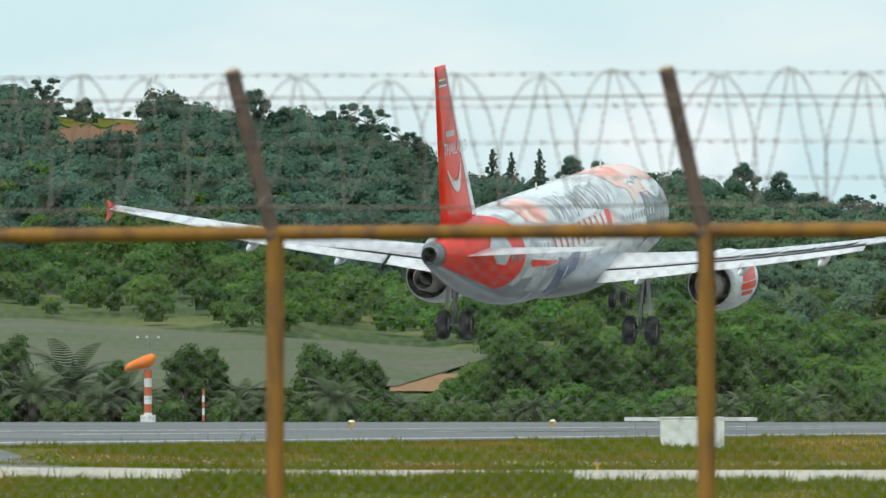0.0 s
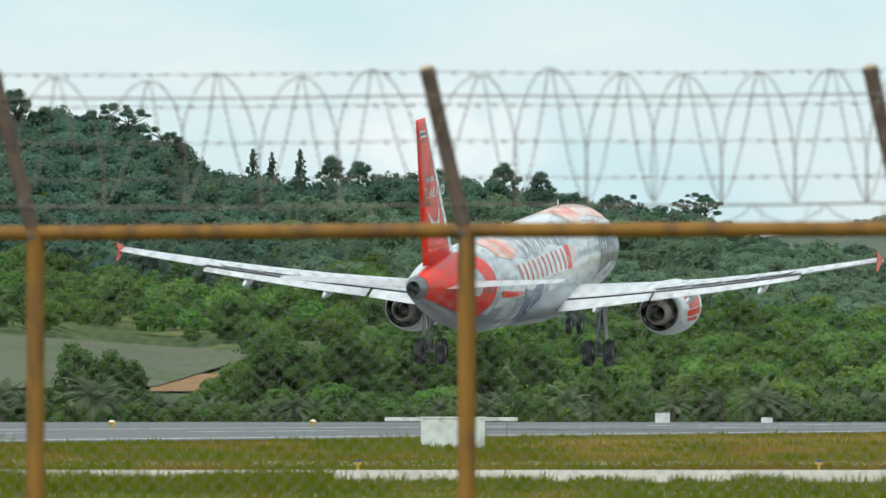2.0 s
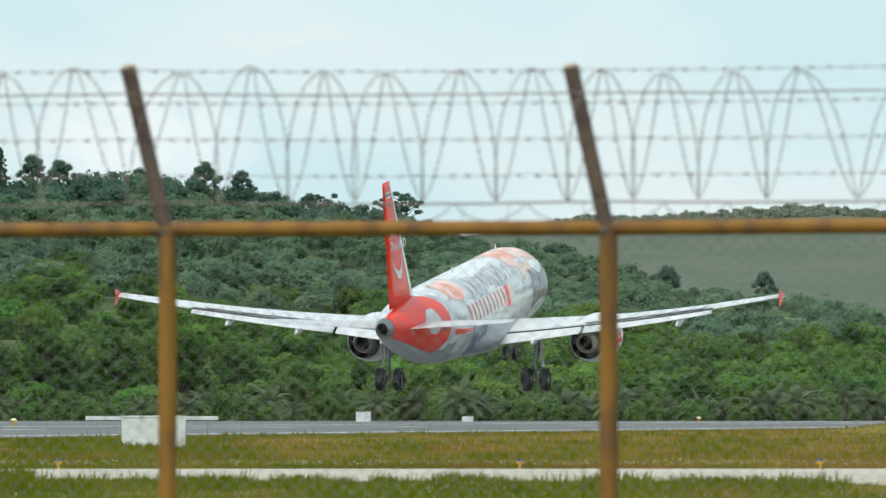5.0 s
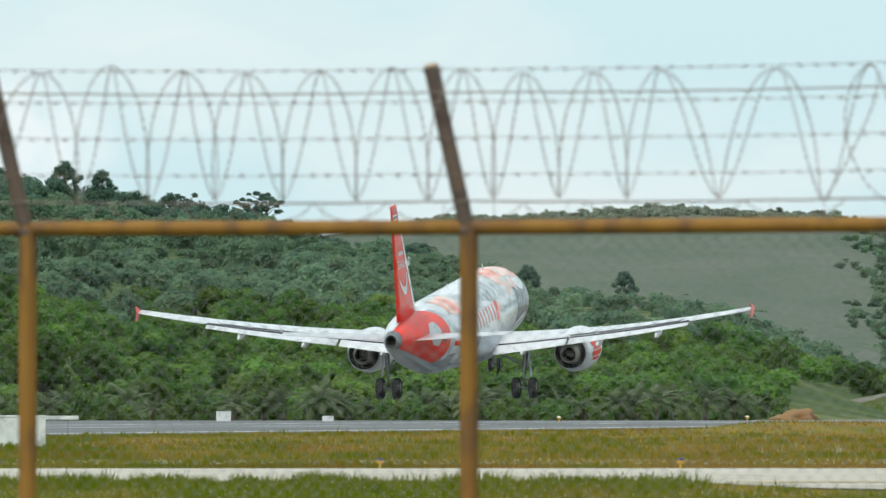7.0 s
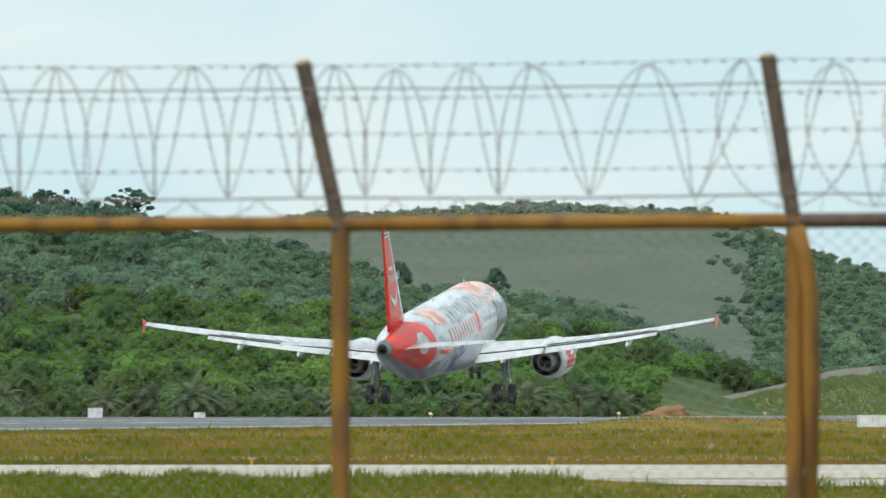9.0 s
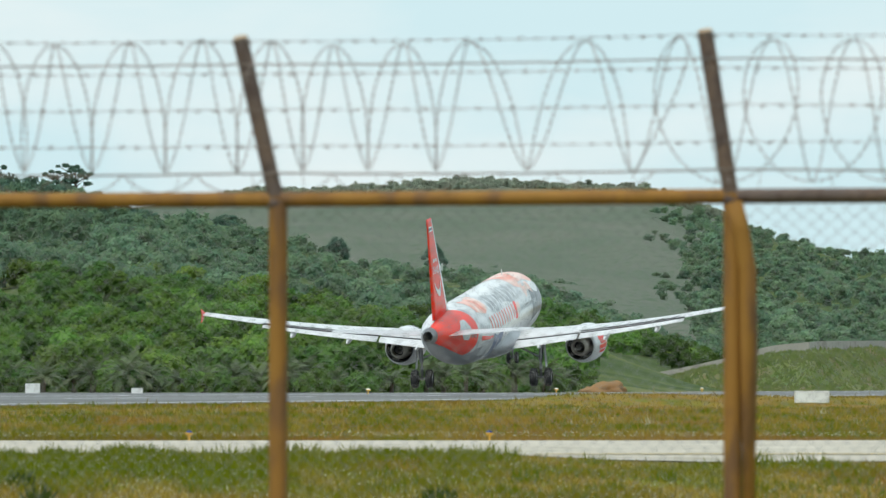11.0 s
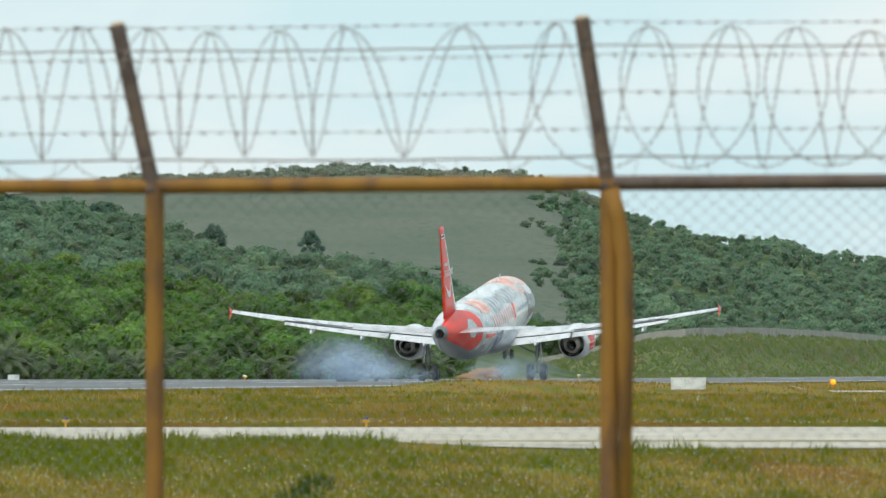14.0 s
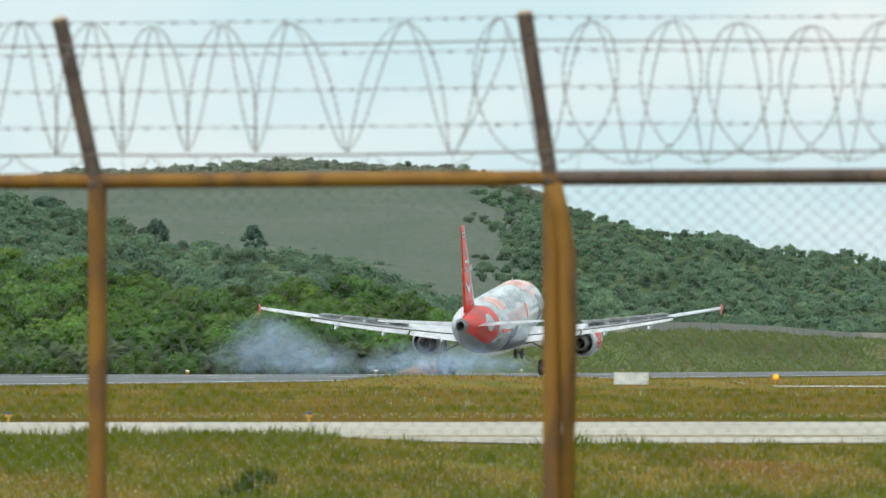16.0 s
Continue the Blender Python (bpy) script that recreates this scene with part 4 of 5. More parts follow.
    mesh_object("belly_fairing", v, f, M_BELLY, jet, "pale grey belly fairing")
    # cabin windows along each side
    for side in (1, -1):
        for k in range(40):
            s = 7.2 + 0.53 * k
            if 16 < s < 25.4:
                continue
            skin_patch("window", [s, s + 0.24], lambda q: side * 76, lambda q: side * 84, M_GREY, body, "", lift=0.016, n=2)

    # wings with drooped flaps, flap fairings and tip fences
    for side in (1, -1):
        xs = [1.6, 3.0, 4.7, 6.4, 8.5, 11.0, 13.5, 15.5, 17.0]
        full = lambda x: 1.0 if abs(x) > 13.45 else 0.78
        v, f = loft([wing_section(side * x, wing_le(x), wing_le(x) + (wing_te(x) - wing_le(x)) * full(x), wing_z(x), 0.125 if x < 7 else 0.11) for x in xs[:6] + [13.4, 13.5] + xs[7:]])
        wing = mesh_object("wing", v, f, M_WING, jet, "pale grey swept wing")
        # slat, a little ahead and below the leading edge
        v, f = loft([wing_section(side * x, wing_le(x) - 0.34, wing_le(x) + 0.22, wing_z(x) - 0.16, 0.22) for x in xs[1:]])
        mesh_object("slat", v, f, M_WING, wing, "extended leading-edge slat")
        for x0, x1, nm in ((2.0, 6.3, "inner"), (6.45, 13.4, "outer")):
            rr = []
            for i in range(6):
                x = x0 + (x1 - x0) * i / 5
                te, c = wing_te(x), (wing_te(x) - wing_le(x)) * 0.2
                a = te - c * 0.86
                rr.append(wing_section(side * x, a, a + c, wing_z(x) - 0.07, 0.13, drop=c * 0.27))
            v, f = loft(rr)
            mesh_object("flap", v, f, M_WING, wing, "lowered pale grey flap")
            # a near-black strip fills the cove and paints the shade ahead of the flap
            rr = []
            for i in range(6):
                x = x0 + (x1 - x0) * i / 5
                te, le = wing_te(x), wing_le(x)
                s = le + (te - le) * 0.76
                rr.append([Vector((side * x, Y0 - s + dy, wing_z(x) + dz)) for dy, dz in ((0, 0.03), (-0.12, -0.02), (-0.12, -0.16), (0, -0.12))])
            v, f = loft(rr)
            mesh_object("flap_cove", v, f, M_COVE_SHADE, wing, "dark strip painting the shade in the gap ahead of the flap", smooth=False)
        for x0, x1 in ((6.7, 8.2), (8.3, 9.8), (9.9, 11.4), (11.5, 13.0)):   # spoiler panels, hinged at their front edge
            def hinge(x):
                c = (wing_te(x) - wing_le(x)) * 0.78
                return Vector((side * x, Y0 - (wing_le(x) + 0.62 * c), wing_z(x) + 0.11 * c * 0.5 * 0.73 + 0.015)), c
            (p0, c0), (p1, c1) = sorted((hinge(x0), hinge(x1)), key=lambda w: w[0].x)
            ax = (p1 - p0).normalized()
            up = (Vector((0, 0, 1)) - ax * ax.z).normalized()
            fwd = up.cross(ax)
            L = (p1 - p0).length
            v, f = loft([[Vector((u, -0.34 * c * w, h)) for w, h in ((0, 0), (1, 0), (1, 0.02), (0, 0.035))] for u, c in ((0, c0), (L, c1))])
            flipper = mesh_object("spoiler", v, f, M_WING, jet, "pale grey spoiler panel", smooth=False)
            m = Matrix((ax, fwd, up)).transposed().to_4x4()
            m.translation = p0
            SPOILERS.append((flipper, m))
        for x in (3.9, 8.2, 11.6):   # flap track fairings
            te = wing_te(x)
            rr = []
            for i in range(9):
                q = i / 8
                w = 0.17 * math.sin(math.pi * min(0.97, 0.1 + q * 0.88)) ** 0.8
                rr.append([Vector((side * x + w * math.cos(a), Y0 - (te - 1.7 + 2.2 * q), wing_z(x) - 0.25 - 0.28 * q + w * 1.35 * math.sin(a))) for a in ang[::4]])
            v, f = loft(rr)
            mesh_object("flap_fairing", v, f, M_WHITE, wing, "white flap track fairing")
        x, le, te, z = 17.05, wing_le(17.0), wing_te(17.0), wing_z(17.0)
        rr = [[Vector((side * (x + 0.03 * k), Y0 - s, z + h)) for s, h in ((le + 0.1, 0.0), (te - 0.1, 0.36), (te + 0.2, 0.42), (te - 0.05, 0.0), (te + 0.2, -0.44), (te - 0.1, -0.42))] for k in (0, 1)]
        v, f = loft(rr)
        mesh_object("wingtip_fence", v, f, M_RED, wing, "red wingtip fence", smooth=False)
        # tailplane
        v, f = loft([wing_section(side * x, 31.6 + (x - 0.7) * 0.62, 35.0 + (x - 0.7) * 0.28 if x < 6 else 36.35, 0.72 + (x - 0.7) * 0.088, 0.075) for x in (0.5, 2.0, 4.0, 5.8, 6.22)])
        mesh_object("tailplane", v, f, M_SILVER, jet, "pale silver tailplane")
        # engine
        ex, ez = side * 5.8, -2.05
        prof = [(9.9, 0.86), (9.75, 0.96), (9.85, 1.06), (10.4, 1.18), (11.4, 1.22), (12.6, 1.17), (13.6, 1.02), (14.15, 0.9), (14.13, 0.855), (13.6, 0.86), (12.4, 0.8)]
        v, f = loft([[Vector((ex + r * math.sin(a), Y0 - s, ez + r * math.cos(a))) for a in ang[::2]] for s, r in prof], caps=(False, True))
        nac = mesh_object("engine_nacelle", v, f, M_WHITE, jet, "white engine nacelle with red lettering shape")
        v, f = loft([[Vector((ex + r * math.sin(a), Y0 - s, ez + r * math.cos(a))) for a in ang[::2]] for s, r in ((12.4, 0.82), (13.6, 0.84), (14.12, 0.845), (14.12, 0.83), (13.3, 0.8), (12.45, 0.55))], caps=(False, True))
        mesh_object("exhaust_duct", v, f, M_SOOT, nac, "sooty exhaust duct")
        v, f = loft([[Vector((ex + r * math.sin(a), Y0 - s, ez + r * math.cos(a))) for a in ang[::2]] for s, r in ((12.5, 0.68), (13.4, 0.68), (14.3, 0.56), (14.85, 0.42), (14.84, 0.39), (14.0, 0.38))], caps=(False, False))
        mesh_object("core_nozzle", v, f, M_HOT, nac, "bare metal core nozzle")
        v, f = loft([[Vector((ex + r * math.sin(a), Y0 - s, ez + r * math.cos(a))) for a in ang[::2]] for s, r in ((13.9, 0.3), (14.6, 0.2), (15.0, 0.03))])
        mesh_object("exhaust_plug", v, f, M_SOOT, nac, "dark exhaust plug")
        for a0, a1, s0, s1 in ((52, 74, 10.9, 13.1), (74.5, 88, 11.0, 12.9), (90, 104, 10.9, 13.1), (107, 116, 11.4, 12.9)):
            rr = []
            for i in range(5):
                s = s0 + (s1 - s0) * i / 4
                r = np.interp(s, [p[0] for p in prof[2:8]], [p[1] for p in prof[2:8]]) + 0.012
                rr.append([Vector((ex + r * math.sin(radians(side * a)), Y0 - s, ez + r * math.cos(radians(side * a)))) for a in np.linspace(a0, a1, 5)])
            v, f = loft(rr, closed=False, caps=(False, False))
            mesh_object("nacelle_mark", v, f, M_RED, nac, "red lettering shape")
        rr = []
        for s, zt, zb, w in ((10.6, -1.02, -1.2, 0.1), (12.0, -1.0, -1.3, 0.2), (14.0, -1.0, -1.6, 0.2), (16.2, -1.05, -1.35, 0.06)):
            rr.append([Vector((ex + w * a, Y0 - s, zz)) for a, zz in ((-1, zb), (1, zb), (1, zt), (-1, zt))])
        v, f = loft(rr)
        mesh_object("pylon", v, f, M_WHITE, nac, "white engine pylon", smooth=False)
    # fin
    rr = []
    for q in (0, 0.12, 0.4, 0.7, 0.95, 1.0):
        z = 1.75 + (8.08 - 1.75) * q
        le, te = 29.9 + (35.2 - 29.9) * q, 35.75 + (36.95 - 35.75) * q
        c, k = te - le, (0.06 if q < 1 else 0.04) * (te - le) * 0.5
        half = [(0.03, 0.38), (0.12, 0.72), (0.3, 1.0), (0.55, 0.85), (0.8, 0.42), (1.0, 0.04)]
        ring = [(0, 0)] + half + [(u, -w) for u, w in half[::-1]]
        rr.append([Vector((k * w, Y0 - (le + c * u), z)) for u, w in ring])
    v, f = loft(rr)
    fin = mesh_object("fin", v, f, M_RED, jet, "tall red fin with white leading edge")

    def fin_at(c, z, side=1, lift=0.012):
        """Point on the fin's side at chord share c and height z."""
        q = (z - 1.75) / (8.08 - 1.75)
        le, te = 29.9 + 5.3 * q, 35.75 + 1.2 * q
        w = np.interp(c, [0, 0.03, 0.12, 0.3, 0.55, 0.8, 1.0], [0, 0.38, 0.72, 1.0, 0.85, 0.42, 0.04]) * 0.06 * (te - le) * 0.5
        return Vector((side * (w + lift), Y0 - (le + (te - le) * c), z))

    for side in (1, -1):
        v, f = loft([[fin_at(c, z, side) for c in (0.0, 0.05, 0.12, 0.2)] for z in np.linspace(2.0, 8.0, 12)], closed=False, caps=(False, False))
        mesh_object("white_leading_edge", v, f, M_WHITE, fin, "white leading edge strip")
        pts = []
        for i in range(13):   # smile-shaped crescent
            u = -1 + 2 * i / 12
            w = 0.42 * (1 - u * u) ** 0.8 + 0.02
            mid = 3.3 + 0.75 * u * u + (0.45 if u > 0 else 0) * u * u
            pts.append([fin_at(0.52 - 0.24 * u, mid + w * k, side, 0.02) for k in (-0.5, 0.5)])
        v, f = loft(pts, closed=False, caps=(False, False))
        mesh_object("crescent", v, f, M_WHITE, fin, "white smile-shaped crescent")
        for i, (z0, z1, mt) in enumerate(((7.2, 7.27, M_RED), (7.27, 7.34, M_WHITE), (7.34, 7.5, M_NAVY), (7.5, 7.57, M_WHITE), (7.57, 7.64, M_RED))):
            v, f = loft([[fin_at(c, z, side, 0.016) for c in (0.35, 0.5, 0.65, 0.8)] for z in (z0, z1)], closed=False, caps=(False, False))
            mesh_object("flag_stripe", v, f, mt, fin, "flag stripe")
        # word on the fin, and a line of unreadable small writing above it
        cu = bpy.data.curves.new("word", "FONT")
        cu.body, cu.size, cu.align_x, cu.extrude = "THAILAND", 0.66, "CENTER", 0.004
        cu.materials.append(M_WHITE)
        word = new("word", cu)
        c = fin_at(0.47, 4.6, side, 0.06)
        word.parent = fin
        word["label"] = "white lettering on the fin"
        word.matrix_local = Matrix.Translation(c) @ (pose(0, 0, 0, 90, 0, 90 - 2) if side > 0 else pose(0, 0, 0, 90, 0, -90 + 2))
        for k in range(5):
            v, f = loft([[fin_at(0.36 + 0.07 * k + d, z, side, 0.018) for d in (0, 0.05)] for z in (5.3, 5.52)], closed=False, caps=(False, False))
            mesh_object("small_writing_bar", v, f, M_WHITE, fin, "small white writing bar")
    build_gear(jet)
    return jet


def wheel(parent, x, y, z, r, w):
    prof = [(-0.5, 0.56), (-0.5, 0.8), (-0.42, 0.94), (-0.25, 1.0), (0.25, 1.0), (0.42, 0.94), (0.5, 0.8), (0.5, 0.56)]
    n = 28
    rings = [[Vector((w * u, r * q * math.cos(2 * math.pi * k / n), r * q * math.sin(2 * math.pi * k / n))) for k in range(n)] for u, q in prof]
    v, f = loft(rings, caps=(False, False))
    tyre = mesh_object("wheel", v, f, M_TYRE, parent, "black rubber tyre on a grey hub")
    tyre.location = (x, y, z)
    rings = [[Vector((w * u, r * q * math.cos(2 * math.pi * k / n), r * q * math.sin(2 * math.pi * k / n))) for k in range(n)] for u, q in ((-0.4, 0.57), (-0.3, 0.3), (-0.38, 0.12), (0.38, 0.12), (0.3, 0.3), (0.4, 0.57))]
    v, f = loft(rings)
    mesh_object("rim", v, f, M_METAL, tyre, "grey wheel hub")
    return tyre


def build_gear(jet):
    for side in (1, -1):
        gx, zw = side * 3.795, -3.6
        bm = bmesh.new()
        rod(bm, (gx + side * 0.12, 0.15, -1.2), (gx, 0, -2.55), 0.15, 0.14, 14)
        rod(bm, (gx, 0, -2.5), (gx, 0, zw), 0.085, 0.085, 12)
        rod(bm, (gx - 0.62, 0, zw), (gx + 0.62, 0, zw), 0.07, 0.07, 10)
        rod(bm, (gx - side * 1.5, 0.1, -1.6), (gx, 0, -2.35), 0.06, 0.06, 8)
        rod(bm, (gx, -0.2, -2.5), (gx, -0.42, -3.0), 0.035, 0.035, 6)
        rod(bm, (gx, -0.42, -3.0), (gx, -0.1, -3.5), 0.035, 0.035, 6)
        leg = part("main_gear_leg", bm, M_METAL, jet, "grey main landing gear leg", smooth=True, auto=40)
        bm = box(bmesh.new(), (0.05, 0.6, 1.7), (gx + side * 0.3, 0.05, -2.1), 0.02, pose(0, 0, 0, 0, side * -4, 0))
        part("gear_door", bm, M_BELLY, leg, "grey gear door")
        for dx in (-0.465, 0.465):
            wheel(jet, gx + dx, 0, zw, 0.585, 0.43)
    ny, nz = Y0 - 5.04, -3.56
    bm = bmesh.new()
    rod(bm, (0, ny + 0.1, -1.7), (0, ny, -2.7), 0.1, 0.1, 12)
    rod(bm, (0, ny, -2.7), (0, ny, nz), 0.06, 0.06, 10)
    rod(bm, (-0.32, ny, nz), (0.32, ny, nz), 0.05, 0.05, 8)
    rod(bm, (0, ny + 0.9, -1.9), (0, ny, -2.6), 0.04, 0.04, 8)
    leg = part("nose_gear_leg", bm, M_METAL, jet, "grey nose gear leg", smooth=True, auto=40)
    for s in (-1, 1):
        part("gear_door", box(bmesh.new(), (0.03, 1.3, 0.55), (s * 0.45, ny + 0.1, -2.3), 0.01), M_WHITE, leg, "white nose gear door")
        wheel(jet, s * 0.25, ny, nz, 0.38, 0.22)


# ---- single trees and palms ----
def build_tree(kind, seed):
    """A tree of its own: tapered trunk, limbs, crown. kind: umbrella, round or slim."""
    rng = np.random.default_rng(seed)
    h = 1.0
    bm = bmesh.new()
    rod(bm, (0, 0, -0.1), (0.02, 0, 0.5), 0.035, 0.024, 8)
    rod(bm, (0.02, 0, 0.5), (0.0, 0.01, 0.86), 0.024, 0.008, 8)
    lumps = []
    n = {"umbrella": 24, "round": 30, "slim": 46}[kind]
    for i in range(n):
        a, q = 2.4 * i, (i + 0.5) / n
        if kind == "umbrella":
            z, r, s = 0.42 + 0.54 * rng.uniform(0, 1), 0.08 + 0.4 * math.sqrt(q) * rng.uniform(0.7, 1.1), rng.uniform(0.06, 0.11)
        elif kind == "round":
            z, r, s = 0.1 + 0.8 * q + rng.uniform(-0.05, 0.05), 0.38 * math.sin(math.pi * (0.25 + 0.68 * q)) * rng.uniform(0.5, 1.05), rng.uniform(0.08, 0.15)
        else:
            z, r, s = 0.15 + 0.83 * q, (0.2 * (1 - q) + 0.01) * rng.uniform(0.35, 1.3), (0.02 + 0.03 * (1 - q)) * rng.uniform(0.6, 1.4)
        p = (r * math.cos(a), r * math.sin(a), z)
        rod(bm, (0.01, 0, max(0.1, z - 0.2)), p, 0.012, 0.004, 5)
        lumps.append((*p, s))
    tree = empty("tree")
    part("trunk", bm, M_BARK, tree, "brown tapered trunk with limbs", smooth=True)
    v, f = leaf_cloud(rng, lumps, 22 if kind == "slim" else 60, 0.013, 0.62 if kind == "umbrella" else 0.85)
    # skyline crowns carry the leaf colour with painted-in shade and haze
    mesh_object("crown", v.tolist(), f.tolist(), M_LEAF_SHADE_HAZE, tree, "uneven leafy crown", smooth=False)
    return tree


def put(thing, first, m, s):
    """First use moves the thing itself; later uses copy it."""
    full = m @ Matrix.Diagonal((s, s, s, 1))
    if first:
        thing.matrix_world = full
        return thing
    ob = copy_thing(thing, Matrix())
    ob.matrix_basis = full
    return ob


def build_single_trees():
    rng = random.Random(9)
    # az and el of the top, height in metres, kind
    spots = [(30, 148, 11, "round"), (75, 140, 12, "umbrella"), (150, 172, 9, "round"), (450, 158, 12, "round"), (500, 188, 9, "round"),
             (600, 184, 14, "umbrella"), (650, 192, 12, "umbrella"), (712, 226, 10, "umbrella"), (742, 246, 9, "round"), (872, 262, 12, "slim"),
             (905, 268, 11, "slim"), (955, 262, 12, "slim"), (1010, 274, 10, "round"), (1060, 285, 9, "round"), (1200, 298, 9, "round"),
             (1315, 288, 10, "round"), (1382, 302, 9, "round"), (1500, 344, 8, "round"), (1530, 345, 8, "umbrella"), (1672, 342, 10, "umbrella"),
             (1640, 352, 8, "umbrella"), (2308, 482, 7, "round"), (2138, 470, 8, "round")]
    made = {}
    for i, (az, el, h, kind) in enumerate(spots):
        d = 2960 if az > 2900 else 2440
        if az in (2308, 2138):
            d = 2350
        p = far(az, el, d) - Vector((0, 0, h))
        key = (kind, i % 2)
        first = key not in made
        if first:
            made[key] = build_tree(kind, 20 + len(made))
        t = put(made[key], first, Matrix.Translation(p) @ pose(0, 0, 0, 0, 0, rng.uniform(0, 360)), h)
        words = {"umbrella": "tall flat-topped tree with layered dark crown on the ridge", "round": "round dark green tree standing above the woods",
                 "slim": "slim feathery conifer on the skyline"}
        tagged(t, words[kind], "tree", "skyline trees")
    # bigger trees in the line behind the runway
    near = [(20, 596, "round"), (330, 612, "round"), (370, 618, "round"), (560, 610, "round"), (620, 622, "round"), (655, 640, "round"),
            (900, 600, "round"), (872, 645, "round"), (940, 600, "round"), (1040, 590, "round"), (1160, 585, "round"), (1270, 590, "round"), (1370, 610, "round"), (200, 640, "round"),
            (-60, 600, "round"), (1480, 650, "round"), (1600, 640, "round"), (1750, 650, "round")]
    proto = None
    for az, el, kind in near:
        d = 1030 if az > 800 else 1000
        top = far(az, el, d)
        h = top.z - 0.7
        if proto is None:
            proto = build_tree("round", 77)
            next(c for c in proto.children if c.name.startswith("crown")).data.materials[0] = M_LEAF
            t = put(proto, True, Matrix.Translation((top.x, d, 0.7)), h)
        else:
            t = put(proto, False, Matrix.Translation((top.x, d, 0.7)) @ pose(0, 0, 0, 0, 0, rng.uniform(0, 360)), h)
        tagged(t, "leafy green tree in the belt behind the runway", "tree", "belt trees")


def build_palm(seed, fronds=26):
    rng = random.Random(seed)
    palm = empty("palm")
    bm = bmesh.new()
    rod(bm, (0, 0, -0.1), (0.02, 0, 0.4), 0.075, 0.06, 9)
    part("trunk", bm, M_BARK, palm, "short shaggy palm trunk", smooth=True)
    verts, faces = [], []
    for i in range(fronds):
        a = 2.399 * i
        up = 1.25 - 1.25 * (i / fronds) + rng.uniform(-0.1, 0.1)
        L = rng.uniform(0.55, 0.75)
        p, d = Vector((0, 0, 0.4)), Vector((math.cos(a) * math.cos(up), math.sin(a) * math.cos(up), math.sin(up)))
        side = Vector((-math.sin(a), math.cos(a), 0))
        for k in range(19):
            q = p + d * (L / 19)
            w = 0.10 * math.sin(math.pi * (0.12 + 0.8 * k / 19))
            for s in (-1, 1):
                o = len(verts)
                tip = (p + q) / 2 + side * s * w * 1.25 + d * 0.06 + Vector((0, 0, -0.35 * w))
                verts += [p, p.lerp(q, 0.75), tip + d * 0.006, tip - d * 0.006]
                faces.append((o, o + 1, o + 2, o + 3))
            p = q
            d = (d + Vector((0, 0, -0.075))).normalized()
    mesh_object("fronds", verts, faces, M_PALM, palm, "arching feathery fronds", smooth=False)
    return palm


def build_palms():
    rng = random.Random(31)
    protos = [build_palm(s) for s in (1, 2, 3)]
    used = set()
    spots = [(125, 586, 1.0), (60, 640, 0.8), (215, 640, 1.1), (180, 665, 1), (260, 670, 1), (590, 650, 1.1), (730, 694, 1.0), (790, 698, 0.9), (690, 684, 1), (430, 660, 1.0)]
    az = -70
    while az < 2560:
        spots.append((az, rng.uniform(668, 705) if az < 660 or az > 1250 else rng.uniform(690, 712), 1.0))
        az += rng.uniform(30, 62)
    for k, (az, el, w) in enumerate(spots):
        d = float(HILL_A.foot(az)) - rng.uniform(2, 22)
        top = far(az, el, d)
        s = (top.z - 0.7) * rng.uniform(1.0, 1.1)
        i = k % 3
        t = put(protos[i], i not in used, Matrix.Translation((top.x, d, 0.7)) @ pose(0, 0, 0, 0, 0, rng.uniform(0, 360)), s)
        used.add(i)
        tagged(t, "grey-green oil palm with drooping fronds behind the runway", "palm", "palms behind the runway")


# ---- field, soil and embankment ----
def hill_patch(name, mat, label, category, a0, a1, el_top, el_bottom, lift=0.35, n=40, m=10):
    """Ground laid on hill A between two bearings of height, each a function of az."""
    rows = []
    for i in range(n + 1):
        az = a0 + (a1 - a0) * i / n
        ds = np.linspace(1011, 2470, 800)
        els = -np.maximum.accumulate(-(EL0 - (HILL_A.z(np.full(800, az), ds) - EYE) / ds * K) + np.arange(800) * 1e-6)
        col = []
        for j in range(m + 1):
            el = el_bottom(az) + (el_top(az) - el_bottom(az)) * j / m
            d = float(np.interp(-el, -els, ds))
            p = HILL_A.place(np.array(az), np.array(d))
            col.append((p[0], p[1], p[2] + lift))
        rows.append(col)
    v, f = loft(rows, closed=False, caps=(False, False))
    return tagged(mesh_object(name, v, f, mat), label, category, kind="structure")


